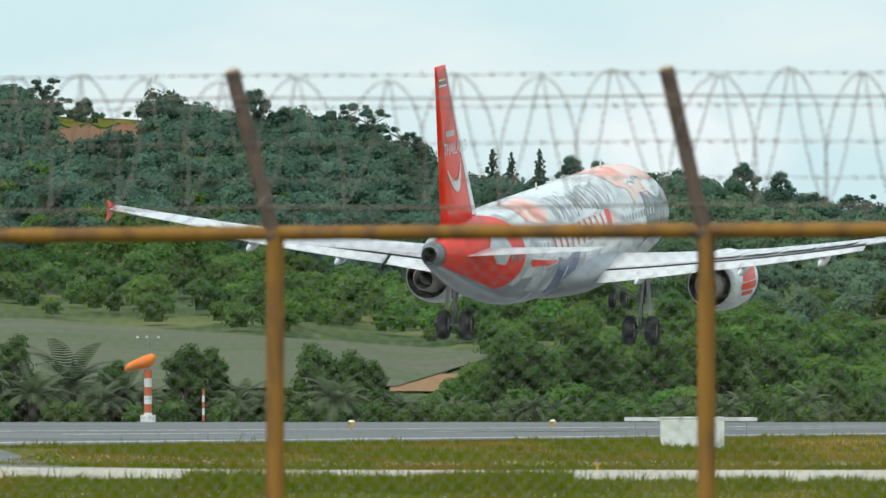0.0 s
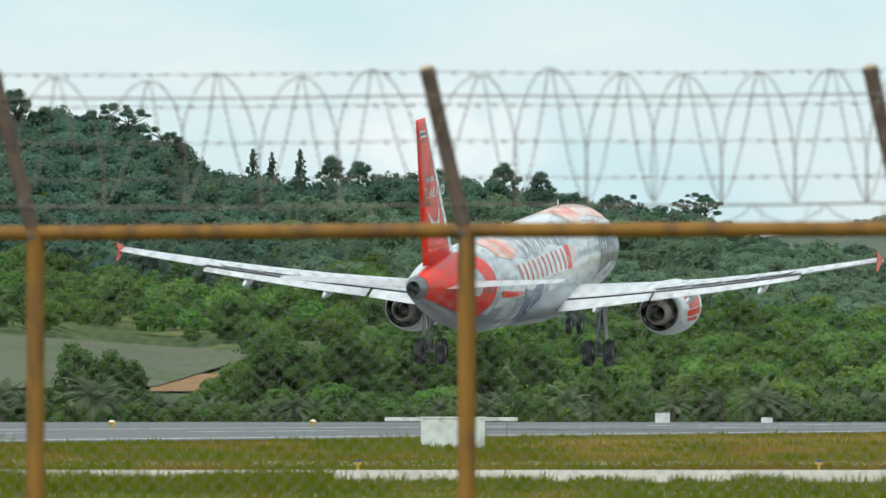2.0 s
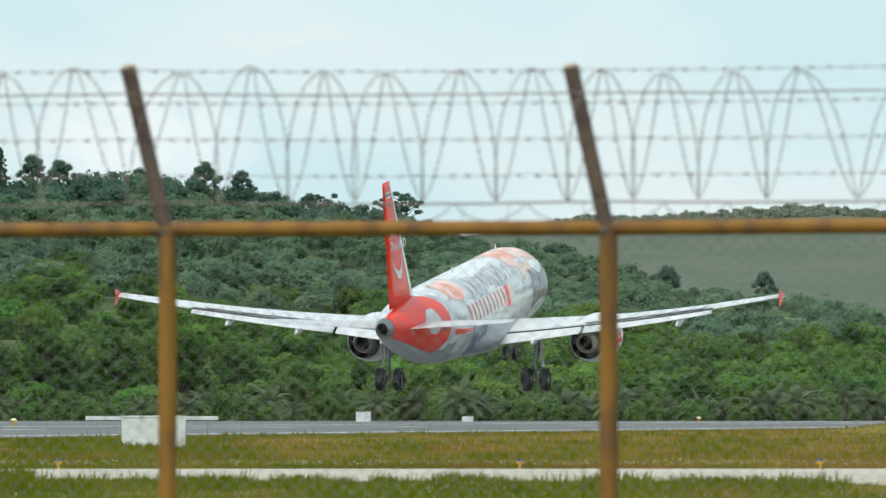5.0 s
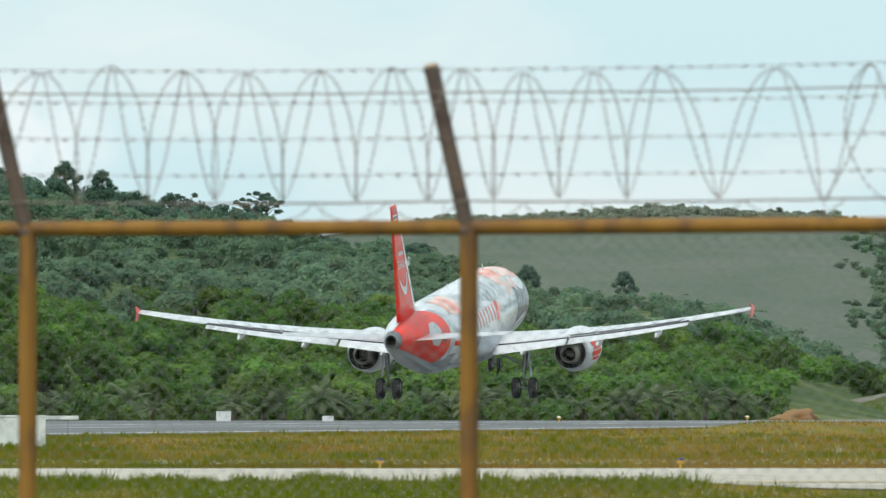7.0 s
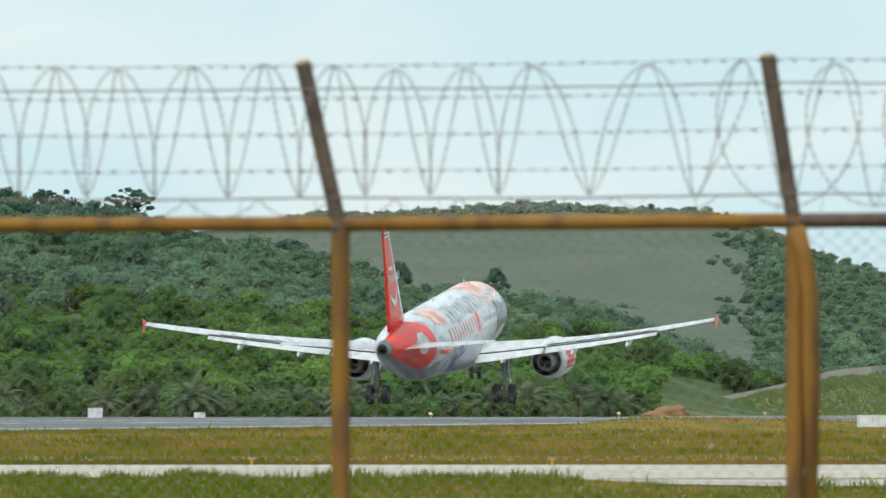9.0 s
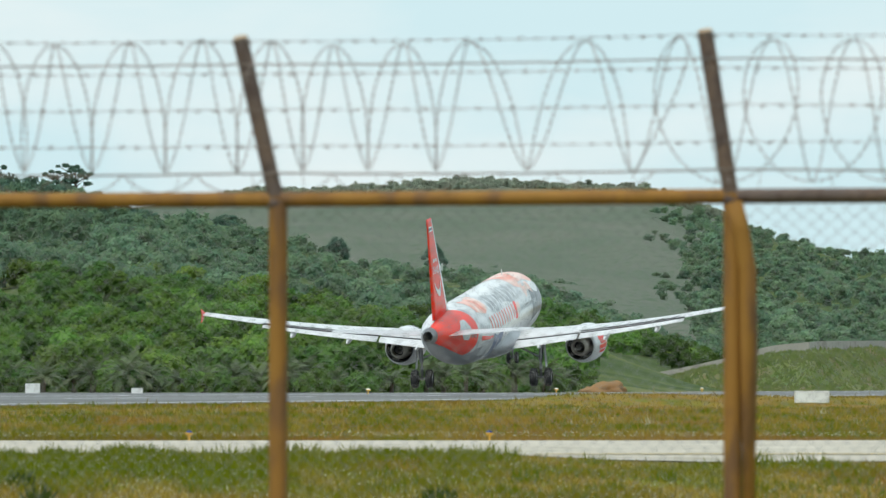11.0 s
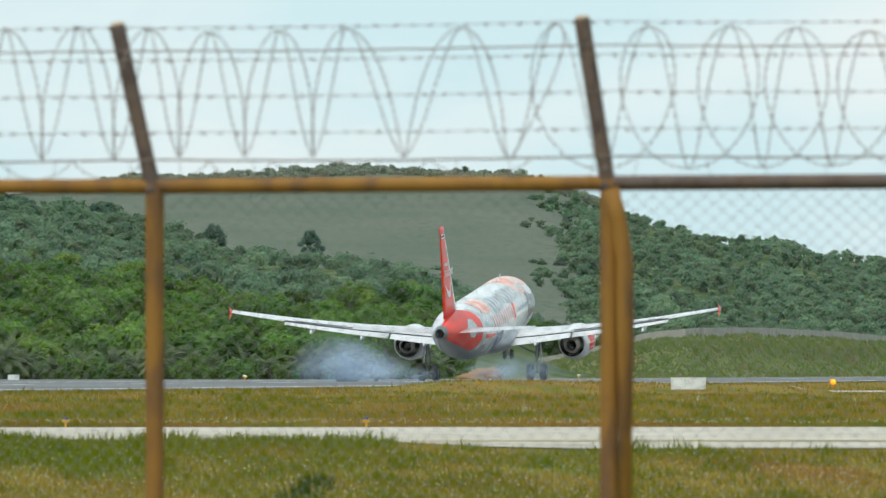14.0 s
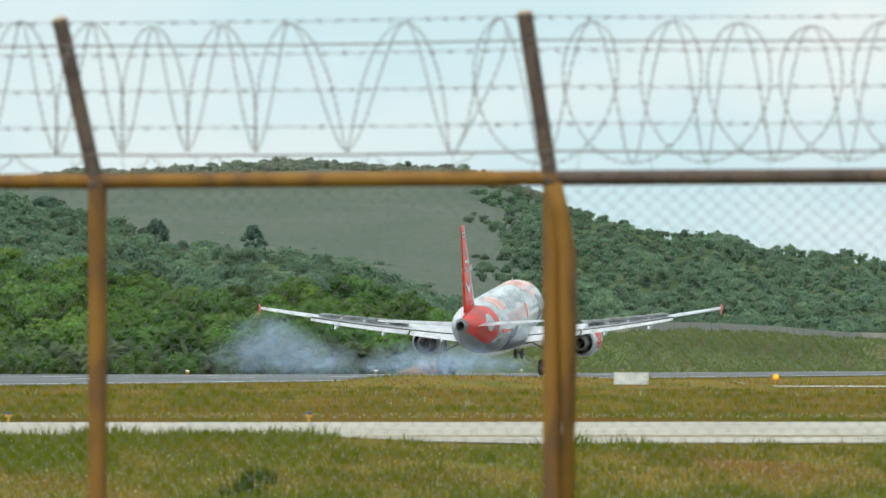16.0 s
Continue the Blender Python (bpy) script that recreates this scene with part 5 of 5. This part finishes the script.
def build_fields():
    hill_patch("field", M_FIELD, "grey-green pineapple field in long rows", "field", -200, 862, lambda a: np.interp(a, [0, 860], [568, 628]), lambda a: np.interp(a, [0, 700, 862], [700, 690, 640]))
    hill_patch("bare_soil", M_SOIL, "bare orange soil at the field's edge", "soil", 690, 846, lambda a: 692 - 32 * math.sqrt((a - 684) / 164) + 2 * math.sin(a / 9), lambda a: 697, lift=0.25, n=24, m=4)
    hill_patch("bare_soil", M_SOIL, "bare orange soil at the field's edge", "soil", -60, 110, lambda a: 640 + 0.2 * abs(a), lambda a: 688, lift=0.25, n=24, m=4)
    def ragged(a, k, amp):
        return amp * (noise.noise(Vector((a / 14, k, 0))) + 0.6 * noise.noise(Vector((a / 5, k, 4))))

    for a0, a1, top, low in ((106, 188, 226, 262), (198, 266, 222, 266)):
        mid = (a0 + a1) / 2
        sag = lambda a, m=mid, w=(a1 - a0) / 2: 16 * ((a - m) / w) ** 2
        hill_patch("red_cliff", M_CLIFF, "eroded red earth cliff among the woods", "cliff", a0, a1, lambda a, t=top: t + sag(a) * 0.4 + ragged(a, 1, 9), lambda a, t=low: t - sag(a) + ragged(a, 7, 12), lift=0.3, n=44, m=5)
    hill_patch("grass_slope", M_GRASS, "open grassy slope above the red cliff", "slope", 80, 235, lambda a: 206 + 4 * math.sin(a / 30), lambda a: 224 + 5 * math.sin(a / 9), lift=0.25, n=12, m=4)


BANK = [(2560, 748), (2645, 742), (2760, 720), (2850, 700), (2910, 682), (3000, 674), (3100, 672), (3250, 678), (3350, 686), (3500, 690), (4000, 700)]


def bank_z(az, q):
    """Height of the embankment at bearing az, q of the way up: an eroded step runs along it."""
    el = float(np.interp(az, [b[0] for b in BANK], [b[1] for b in BANK]))
    d1 = max(1400.0, float(HILL_A.foot(az)) + 60)
    z1 = EYE - (el - EL0) / K * d1
    rough = 0.8 * noise.noise(Vector((az / 60, q * 5, 0))) + 0.4 * noise.noise(Vector((az / 12, q * 16, 3)))
    step = 0.9 * float(smooth01(0.5, 0.62, np.array(q)))
    return 0.6 + (z1 - 0.6) * float(smooth01(0, 1, np.array(q))) + (rough + step) * math.sin(math.pi * min(q, 1.0)), d1


def build_embankment():
    p = np.array(BANK, float)
    rows = []
    for az in np.linspace(2560, 4000, 260):
        col = []
        for j in range(36):
            q = j / 35
            z, d1 = bank_z(az, q)
            d = d1 - 130 + 142 * q
            col.append(((az - AX0) / K * d, d, z))
        rows.append(col)
    v, f = loft(rows, closed=False, caps=(False, False))
    tagged(mesh_object("embankment", v, f, M_BANK), "green weedy embankment below the boundary wall", "embankment", kind="structure")
    wall = tagged(empty("boundary_wall"), "long grey concrete boundary wall along the embankment", "wall", kind="structure")
    az = 2640.0
    pts = []
    while az < 3900:
        el = float(np.interp(az, p[:, 0], p[:, 1]))
        d1 = max(1400.0, float(HILL_A.foot(az)) + 60)
        pts.append(Vector(((az - AX0) / K * d1, d1, EYE - (el - EL0) / K * d1)))
        az += 26
    for a, b in zip(pts[:-1], pts[1:]):
        h = 1.3
        n = (b - a).cross(Vector((0, 0, 1))).normalized() * 0.08
        ring = [[q + o for q in (a, b)] for o in (n - Vector((0, 0, 0.4)), n + Vector((0, 0, h)), -n + Vector((0, 0, h)), -n - Vector((0, 0, 0.4)))]
        v2 = [r[k] for r in ring for k in (0, 1)]
        f2 = [(0, 1, 3, 2), (2, 3, 5, 4), (4, 5, 7, 6), (6, 7, 1, 0), (0, 2, 4, 6), (1, 7, 5, 3)]
        mesh_object("wall_panel", v2, f2, M_WALLC, wall, smooth=False)
    rng = np.random.default_rng(12)
    tri = []
    for _ in range(9000):
        az = rng.uniform(2660, 3640)
        q = float(np.clip(rng.uniform(0.04, 0.97) if rng.random() < 0.75 else rng.normal(0.6, 0.04), 0.03, 0.97))
        z, d1 = bank_z(az, q)
        d = d1 - 130 + 142 * q
        x, h, w = (az - AX0) / K * d, rng.uniform(0.15, 0.6), rng.uniform(0.1, 0.3)
        lean = rng.normal(scale=0.3) * h
        tri += [(x - w, d, z - 0.05), (x + w, d, z - 0.05), (x + lean, d + 0.3 * h, z + h)]
    grass_mesh("bank_grass", np.array(tri), M_WEEDY, "rank weeds and grass on the embankment")
    # heap of bare soil at the bank's foot
    bm = bmesh.new()
    bmesh.ops.create_icosphere(bm, subdivisions=4, radius=1.0)
    for v in bm.verts:
        v.co = Vector((v.co.x * 2.4, v.co.y * 2.0, v.co.z * (1.15 + 0.35 * v.co.x))) * (1 + 0.25 * noise.noise(v.co * 1.7) + 0.1 * noise.noise(v.co * 6))
    c = far(2612, 751, 1085.0)
    heap = part("soil_heap", bm, M_SOIL, smooth=True)
    heap.location = (c.x, c.y, 0.7)
    tagged(heap, "heap of bare orange soil beside the runway", "soil heap")


# ---- airfield fittings ----
def build_windsock():
    d = 980.0
    base = far(262, 746, d)
    sock = tagged(empty("windsock", Matrix.Translation(base)), "orange windsock on a red and white banded mast", "windsock")
    H = (746 - 655) / K * d
    bands = 6
    for k in range(bands):
        bm = rod(bmesh.new(), (0, 0, H * k / bands), (0, 0, H * (k + 1) / bands), 0.34, 0.34, 12)
        part("mast_band", bm, M_MASTRED if k % 2 else M_BOXW, sock, "orange-red mast band" if k % 2 else "white mast band", smooth=True, auto=40)
    rings = []
    for i in range(9):
        q = i / 8
        r = float(np.interp(q, [0, 0.1, 0.3, 0.6, 0.85, 1], [0.36, 0.62, 0.66, 0.5, 0.42, 0.3]))
        c = Vector((0.6 - 2.6 * q, 0, H + 0.85 - 0.7 * q ** 1.5))
        rings.append([c + Vector((0.3 * r * math.sin(a), r * math.cos(a), r * math.sin(a))) for a in [2 * math.pi * k / 14 for k in range(14)]])
    v, f = loft(rings)
    mesh_object("sock", v, f, M_SOCK, sock, "bright orange drooping cloth sock")
    bm = rod(bmesh.new(), (0, 0, H), (0, 0, H + 2.9), 0.05, 0.04, 8)
    rod(bm, (-0.95, 0, H + 2.75), (0.95, 0, H + 2.75), 0.035, 0.035, 6)
    part("lamp_frame", bm, M_METAL, sock, "thin grey lamp frame")
    for x in (-0.9, -0.1, 0.9):
        part("lamp", rod(bmesh.new(), (x, 0, H + 2.75), (x, 0, H + 2.95), 0.12, 0.1, 8), M_BOXW, sock, "small white lamp")
    part("base_block", box(bmesh.new(), (1.3, 1.0, 0.7), (0, 0, 0.2), 0.05), M_BOXW, sock, "white concrete base")
    # smaller banded pole nearby
    pole = tagged(empty("marker_pole", Matrix.Translation(far(360, 746, d))), "thin red and white banded marker pole", "pole")
    for k in range(5):
        bm = rod(bmesh.new(), (0, 0, 0.56 * k), (0, 0, 0.56 * (k + 1)), 0.11, 0.11, 8)
        part("pole_band", bm, M_MASTRED if k % 2 == 0 else M_BOXW, pole, "red band" if k % 2 == 0 else "white band", smooth=True, auto=40)


def build_boxes():
    def cabinet(name, az0, az1, el0, el1, d, depth, label, cat, mat=M_BOXW):
        a, b = far(az0, el0, d), far(az1, el1, d)
        c = empty(name, Matrix.Translation(((a.x + b.x) / 2, d, b.z)))
        w, h = b.x - a.x, a.z - b.z
        part("body", box(bmesh.new(), (w, depth, h * 0.94), (0, depth / 2, h * 0.47), min(0.03, h * 0.06)), mat, c, "weathered white body")
        part("lid", box(bmesh.new(), (w * 1.02, depth * 1.02, h * 0.06), (0, depth / 2, h * 0.97), min(0.012, h * 0.02)), mat, c, "white lid")
        return tagged(c, label, cat)

    cabinet("equipment_cabinet", 1170, 1282, 738, 797, 279.0, 0.9, "weathered white equipment cabinet standing in the grass", "cabinet")
    cabinet("equipment_cabinet", 2955, 3015, 744, 766, 420.0, 0.6, "low white concrete box in the grass", "cabinet")
    cabinet("runway_sign", 1584, 1610, 731, 750.5, 900.0, 0.5, "small white box beside the runway", "box")
    cabinet("runway_sign", 1772, 1792, 739, 750.5, 900.0, 0.5, "small low white box beside the runway", "box")
    # long low white bar on short feet behind the cabinet
    a, b = far(1105, 739, 346.0), far(1340, 746, 346.0)
    bar = tagged(empty("light_bar", Matrix.Translation(((a.x + b.x) / 2, 346.0, b.z))), "long low white bar on short feet behind the cabinet", "light bar")
    w = b.x - a.x
    part("beam", box(bmesh.new(), (w, 0.2, a.z - b.z), (0, 0, (a.z - b.z) / 2), 0.015), M_BOXW, bar, "white beam")
    gz = float(ground_z(np.array(bar.location.x), np.array(346.0)))
    for x in (-0.42, -0.14, 0.14, 0.42):
        part("foot", box(bmesh.new(), (0.025, 0.06, b.z - gz + 0.1), (w * x, 0, -(b.z - gz + 0.1) / 2), 0.01), M_METAL, bar, "short grey foot")


def edge_light(name, lens, label, head=0.1, tall=0.3):
    L = tagged(empty(name), label, "runway light")
    part("stem", rod(bmesh.new(), (0, 0, -0.1), (0, 0, tall * 0.6), head * 0.3, head * 0.3, 8), M_YELLOW, L, "yellow stem", smooth=True, auto=40)
    bm = rod(bmesh.new(), (0, 0, tall * 0.55), (0, 0, tall * 0.78), head * 0.75, head, 12)
    part("housing", bm, M_YELLOW, L, "yellow housing", smooth=True, auto=40)
    bm = rod(bmesh.new(), (0, 0, tall * 0.78), (0, 0, tall), head * 0.85, head * 0.45, 12)
    part("lens", bm, lens, L, "glass lens", smooth=True, auto=40)
    return L


def build_lights():
    first = None
    for az in (622, 978, 2192, 2527, 2787):   # along the runway's far edge
        k = (az - AX0) / K
        d = 111.6 / (RW_K - k)
        p = (k * d, d, RW_Z)
        if first is None:
            first = edge_light("edge_light", M_LENS, "pale yellow runway edge light on its stem", 0.2, 0.42)
            first.location = p
            first["group"] = "runway edge lights"
        else:
            copy_thing(first, Matrix.Translation(p))
    first = None
    for az in (1057, 1874, 2408):   # along the taxiway
        d = 197.6
        x = (az - AX0) / K * d
        p = (x, d, float(ground_z(np.array(x), np.array(d))))
        if first is None:
            first = edge_light("taxiway_light", M_NAVY, "yellow taxiway light with dark blue glass", 0.075, 0.2)
            first.location = p
            first["group"] = "taxiway lights"
        else:
            copy_thing(first, Matrix.Translation(p))
    p = far(3243, 752, 560.0)
    lamp = tagged(empty("amber_light", Matrix.Translation(p)), "glowing amber guard light in the grass", "light")
    bm = bmesh.new()
    bmesh.ops.create_uvsphere(bm, u_segments=14, v_segments=10, radius=0.12)
    part("lens", bm, M_AMBER, lamp, "glowing amber lens", smooth=True)
    part("housing", box(bmesh.new(), (0.34, 0.2, 0.3), (0, 0.16, 0), 0.04), M_YELLOW, lamp, "yellow housing")
    part("stem", rod(bmesh.new(), (0, 0.1, -1.2), (0, 0.1, -0.1), 0.05, 0.05, 8), M_YELLOW, lamp, "yellow stem")


# ---- grass ----
def build_grass():
    rng = np.random.default_rng(3)
    allv = []

    def sow(n, d0, d1, a0, a1, h0, h1, w, skip=None):
        inv = rng.uniform(1 / d1, 1 / d0, n)
        d = 1 / inv
        az = rng.uniform(a0, a1, n)
        x = (az - AX0) / K * d
        q = offline(x, d)
        keep = (q > RW_HALF + 4.3) & ~((d > taxi_edge(x) - 0.5) & (d < 198.5)) & ~((d > 198) & (d < 244) & (x < -8.0))
        x, d = x[keep], d[keep]
        clump = 0.5 + 0.5 * np.sin(x * 0.9 + 3 * np.sin(d * 0.11)) * np.sin(d * 0.23 + 2 * np.sin(x * 0.37))
        h = rng.uniform(h0, h1, len(x)) * (0.55 + 0.75 * clump) * (1 + 1.2 * (rng.random(len(x)) < 0.02))
        h *= np.where(d < 165, 1 - 0.72 * smooth01(128, 160, d), 1.0)
        z = ground_z(x, d) - 0.01
        a = rng.uniform(-0.9, 0.9, len(x))
        ww = w * rng.uniform(0.6, 1.4, len(x)) * (d / 150) ** 0.6
        lean = rng.normal(scale=0.35, size=len(x)) * h
        dx, dy = np.cos(a) * ww, np.sin(a) * ww
        tri = np.stack([np.stack([x - dx, d - dy, z], -1), np.stack([x + dx, d + dy, z], -1), np.stack([x + lean, d + lean * 0.4, z + h], -1)], 1)
        allv.append(tri.reshape(-1, 3))

    sow(85000, 88, 162, -60, 3500, 0.05, 0.17, 0.011)
    sow(14000, 140, 162, -60, 3500, 0.08, 0.2, 0.014)
    sow(5000, 150, 161.4, 330, 1010, 0.5, 0.8, 0.014)
    sow(1500, 150, 161.4, 1010, 1400, 0.2, 0.5, 0.014)
    sow(5000, 152, 161.4, -60, 400, 0.3, 0.5, 0.014)
    sow(120000, 198, 700, -60, 3500, 0.05, 0.15, 0.013)
    sow(9000, 198, 203, -60, 3500, 0.06, 0.16, 0.012)
    blades = np.concatenate(allv)
    allv.clear()
    sow(9000, 95, 161, -60, 3500, 0.012, 0.03, 0.008)
    sow(2200, 198.6, 216, -60, 3500, 0.012, 0.03, 0.010)
    for tri in allv:
        tri[:, 2] += 0.10
    seeds = np.concatenate(allv)
    allv.clear()

    def tufts(n, each, d0, d1, h0, h1, spread, w=0.012, a0=-60, a1=3500):
        """Dense clumps of upright blades."""
        d = 1 / rng.uniform(1 / d1, 1 / d0, n)
        x = (rng.uniform(a0, a1, n) - AX0) / K * d
        r = spread * rng.uniform(0.5, 1.6, n)
        h = rng.uniform(h0, h1, n)
        x, d, h, r = (np.repeat(q, each) for q in (x, d, h, r))
        ox = rng.normal(size=len(x)) * 0.5
        x, d = x + ox * r, d + rng.normal(size=len(x)) * r * 1.5
        keep = (offline(x, d) > RW_HALF + 4.3) & ~((d > taxi_edge(x) - 0.5) & (d < 198.5)) & ~((d > 198) & (d < 244) & (x < -8.0))
        x, d, h, ox = x[keep], d[keep], h[keep], ox[keep]
        h = h * np.exp(-ox * ox) * rng.uniform(0.5, 1.1, len(x))
        z = ground_z(x, d) - 0.01
        ww = w * rng.uniform(0.6, 1.4, len(x)) * (d / 150) ** 0.6
        lean = (0.5 * ox + rng.normal(scale=0.25, size=len(x))) * h
        tri = np.stack([np.stack([x - ww, d, z], -1), np.stack([x + ww, d, z], -1), np.stack([x + lean, d, z + h], -1)], 1)
        allv.append(tri.reshape(-1, 3))

    tufts(360, 60, 92, 160, 0.12, 0.26, 0.35)
    tufts(170, 50, 150, 161, 0.14, 0.24, 0.4, a1=2450)
    tufts(420, 46, 200, 420, 0.12, 0.24, 0.6, 0.014)
    green = np.concatenate(allv)
    allv.clear()
    tufts(14, 90, 95, 140, 0.18, 0.34, 0.22, 0.016, 1500, 3500)
    weeds = np.concatenate(allv)
    allv.clear()
    tufts(16, 8, 260, 400, 0.15, 0.34, 0.25, 0.005, 2500, 3400)
    stalks = np.concatenate(allv)
    for name, v, mat, label in (("grass", blades, M_BLADE, "rough yellow-green airfield grass with dry stalks"), ("seed_heads", seeds, M_SEED, "pale seed heads among the grass"),
                                 ("grass_tufts", green, M_TUFT, "fresh green grass tufts"), ("weeds", weeds, M_WEED, "dark leafy weeds in the grass"),
                                 ("dry_stalks", stalks, M_SEED, "tall pale dry grass stalks")):
        grass_mesh(name, v, mat, label)


def grass_mesh(name, v, mat, label):
    me = bpy.data.meshes.new(name)
    n = len(v) // 3
    me.vertices.add(len(v))
    me.vertices.foreach_set("co", v.astype(np.float32).ravel())
    me.loops.add(len(v))
    me.loops.foreach_set("vertex_index", np.arange(len(v), dtype=np.int32))
    me.polygons.add(n)
    me.polygons.foreach_set("loop_start", np.arange(0, len(v), 3, dtype=np.int32))
    me.update(calc_edges=True)
    me.materials.append(mat)
    tagged(new(name, me), label, "grass", kind="stuff")


# ---- tyre smoke ----
PUFFS = []


def build_smoke():
    rng = random.Random(8)
    smoke = tagged(empty("tyre_smoke"), "thin blue-white tyre smoke drifting over the runway", "smoke")
    shapes = []
    for k in range(4):
        bm = bmesh.new()
        bmesh.ops.create_icosphere(bm, subdivisions=3, radius=1.0)
        bmesh.ops.delete(bm, geom=[v for v in bm.verts if v.co.y > 0.1], context="VERTS")   # an open dome, thin as the veil it shows
        for v in bm.verts:
            v.co *= 1 + 0.28 * noise.noise(v.co * 1.6 + Vector((7 * k, 0, 0)))
        for f in bm.faces:
            f.smooth = True
        me = bpy.data.meshes.new("puff")
        bm.to_mesh(me)
        bm.free()
        me.materials.append(M_SMOKE)
        shapes.append(me)

    def cloud(rows, contact):
        """rows: birth, az and el at the end, size across and up in metres."""
        for k, (tb, az, el, w, h) in enumerate(rows):
            x0, y0 = contact(tb)
            d = y0 - 4 - 1.7 * k
            ob = new("puff", shapes[k % 4])
            ob.parent = smoke
            ob.scale = (w, w * 0.5, h)
            end = far(az, el, d)
            PUFFS.append((ob, tb, Vector((x0, y0 - 1.5, RW_Z - 2 * h - 0.6)), Vector((x0 - 0.6, y0 - 2.5, RW_Z + h * 0.1)), end))

    def left_wheels(t):
        return 60.4 + 4.85 * (t - 12.4), 746.5 + 23.5 * (t - 12.4)

    def right_wheels(t):
        return 72.8 + 4.7 * (t - 13.2), 763.0 + 23.0 * (t - 13.2)

    cloud([(12.15, 2420, 735, 1.9, 0.8), (12.3, 2330, 692, 3.0, 2.1), (12.45, 2290, 716, 2.8, 1.6), (12.6, 2365, 704, 3.0, 2.0), (12.75, 2435, 725, 2.8, 1.4),
           (12.9, 2340, 728, 3.2, 1.4), (13.1, 2410, 736, 3.0, 1.0), (12.5, 2330, 676, 2.2, 1.6), (12.7, 2395, 716, 2.4, 1.5)], left_wheels)
    cloud([(13.6, 2510, 738, 2.6, 0.9), (14.1, 2555, 733, 2.6, 1.1), (14.6, 2600, 736, 2.4, 1.0), (14.9, 2640, 734, 2.4, 1.2), (15.1, 2665, 737, 2.2, 1.0)], left_wheels)
    cloud([(13.0, 2600, 730, 2.4, 1.1), (13.3, 2570, 718, 2.4, 1.4), (13.6, 2640, 726, 2.6, 1.5), (14.0, 2680, 730, 2.6, 1.3), (14.5, 2720, 732, 2.6, 1.2),
           (14.8, 2690, 722, 2.2, 1.4), (15.0, 2760, 735, 2.4, 1.0)], right_wheels)


# ---- build ----
build_ground()
build_woods()
build_fields()
build_embankment()
build_single_trees()
build_palms()
build_windsock()
build_boxes()
build_lights()
build_fence()
AIRLINER = build_aircraft()
build_grass()
build_smoke()


# ---- movement ----
FLIGHT = [  # seconds, x, y, z, heading to the right, nose up, lean
    (0.0, 4.19, 449.1, 8.61, 13.75, 5.57, 1.70), (0.5, 6.56, 462.1, 8.43, 13.81, 5.58, 1.56), (1.0, 8.88, 475.3, 8.30, 13.87, 5.60, 1.33),
    (1.5, 11.37, 487.9, 8.09, 13.95, 5.60, 1.12), (2.0, 13.74, 499.4, 7.91, 14.04, 5.59, 0.94), (2.5, 16.13, 511.8, 7.71, 14.10, 5.66, 0.81),
    (3.0, 18.55, 525.0, 7.52, 14.12, 5.80, 0.68), (3.5, 20.98, 537.2, 7.36, 14.13, 5.94, 0.58), (4.0, 23.40, 549.1, 7.19, 14.17, 6.05, 0.45),
    (4.5, 25.81, 560.9, 7.02, 14.17, 6.14, 0.31), (5.0, 28.27, 572.9, 6.87, 14.10, 6.18, 0.18), (7.5, 40.33, 632.1, 6.42, 13.30, 5.94, -0.29),
    (8.0, 42.70, 643.7, 6.30, 13.33, 5.89, -0.32), (8.5, 45.10, 655.2, 6.17, 13.43, 5.83, -0.37), (9.0, 47.47, 666.6, 6.05, 13.56, 5.79, -0.42),
    (11.5, 59.47, 722.1, 5.50, 13.73, 5.83, -0.98), (12.0, 61.92, 735.1, 5.40, 13.73, 5.86, -1.07), (12.5, 64.43, 747.9, 5.27, 13.68, 5.88, -1.00),
    (13.0, 66.82, 759.6, 5.17, 13.60, 5.86, -0.76), (13.5, 69.15, 770.6, 5.14, 13.51, 5.77, -0.50), (14.0, 71.53, 781.6, 5.13, 13.42, 5.58, -0.31),
    (14.5, 73.86, 793.1, 5.11, 13.29, 5.36, -0.17), (15.0, 76.24, 804.6, 5.11, 13.22, 5.08, -0.10), (15.5, 78.64, 816.5, 5.11, 13.15, 4.80, -0.05),
    (16.0, 81.13, 828.5, 5.11, 13.05, 4.51, 0.0),
]


def motions():
    walk(AIRLINER, [(t, pose(x, y, z, 0, 0, -h) @ pose(0, 0, 0, p, 0, 0) @ pose(0, 0, 0, 0, r, 0)) for t, x, y, z, h, p, r in FLIGHT])
    for ob, m in SPOILERS:   # they rise after touchdown
        walk(ob, [(t, m @ pose(0, 0, 0, a, 0, 0)) for t, a in ((0.0, 5.5), (15.1, 5.5), (15.35, -2), (15.65, -16), (16.0, -20))])
    for ob, tb, under, born, end in PUFFS:
        rows = [(0.0, under), (tb, under), (tb + 0.2, born), (tb + 0.2 + (15.5 - tb) * 0.4, born.lerp(end, 0.55)), (16.0, end)]
        walk(ob, [(t, Matrix.Translation(p)) for t, p in rows])


motions()
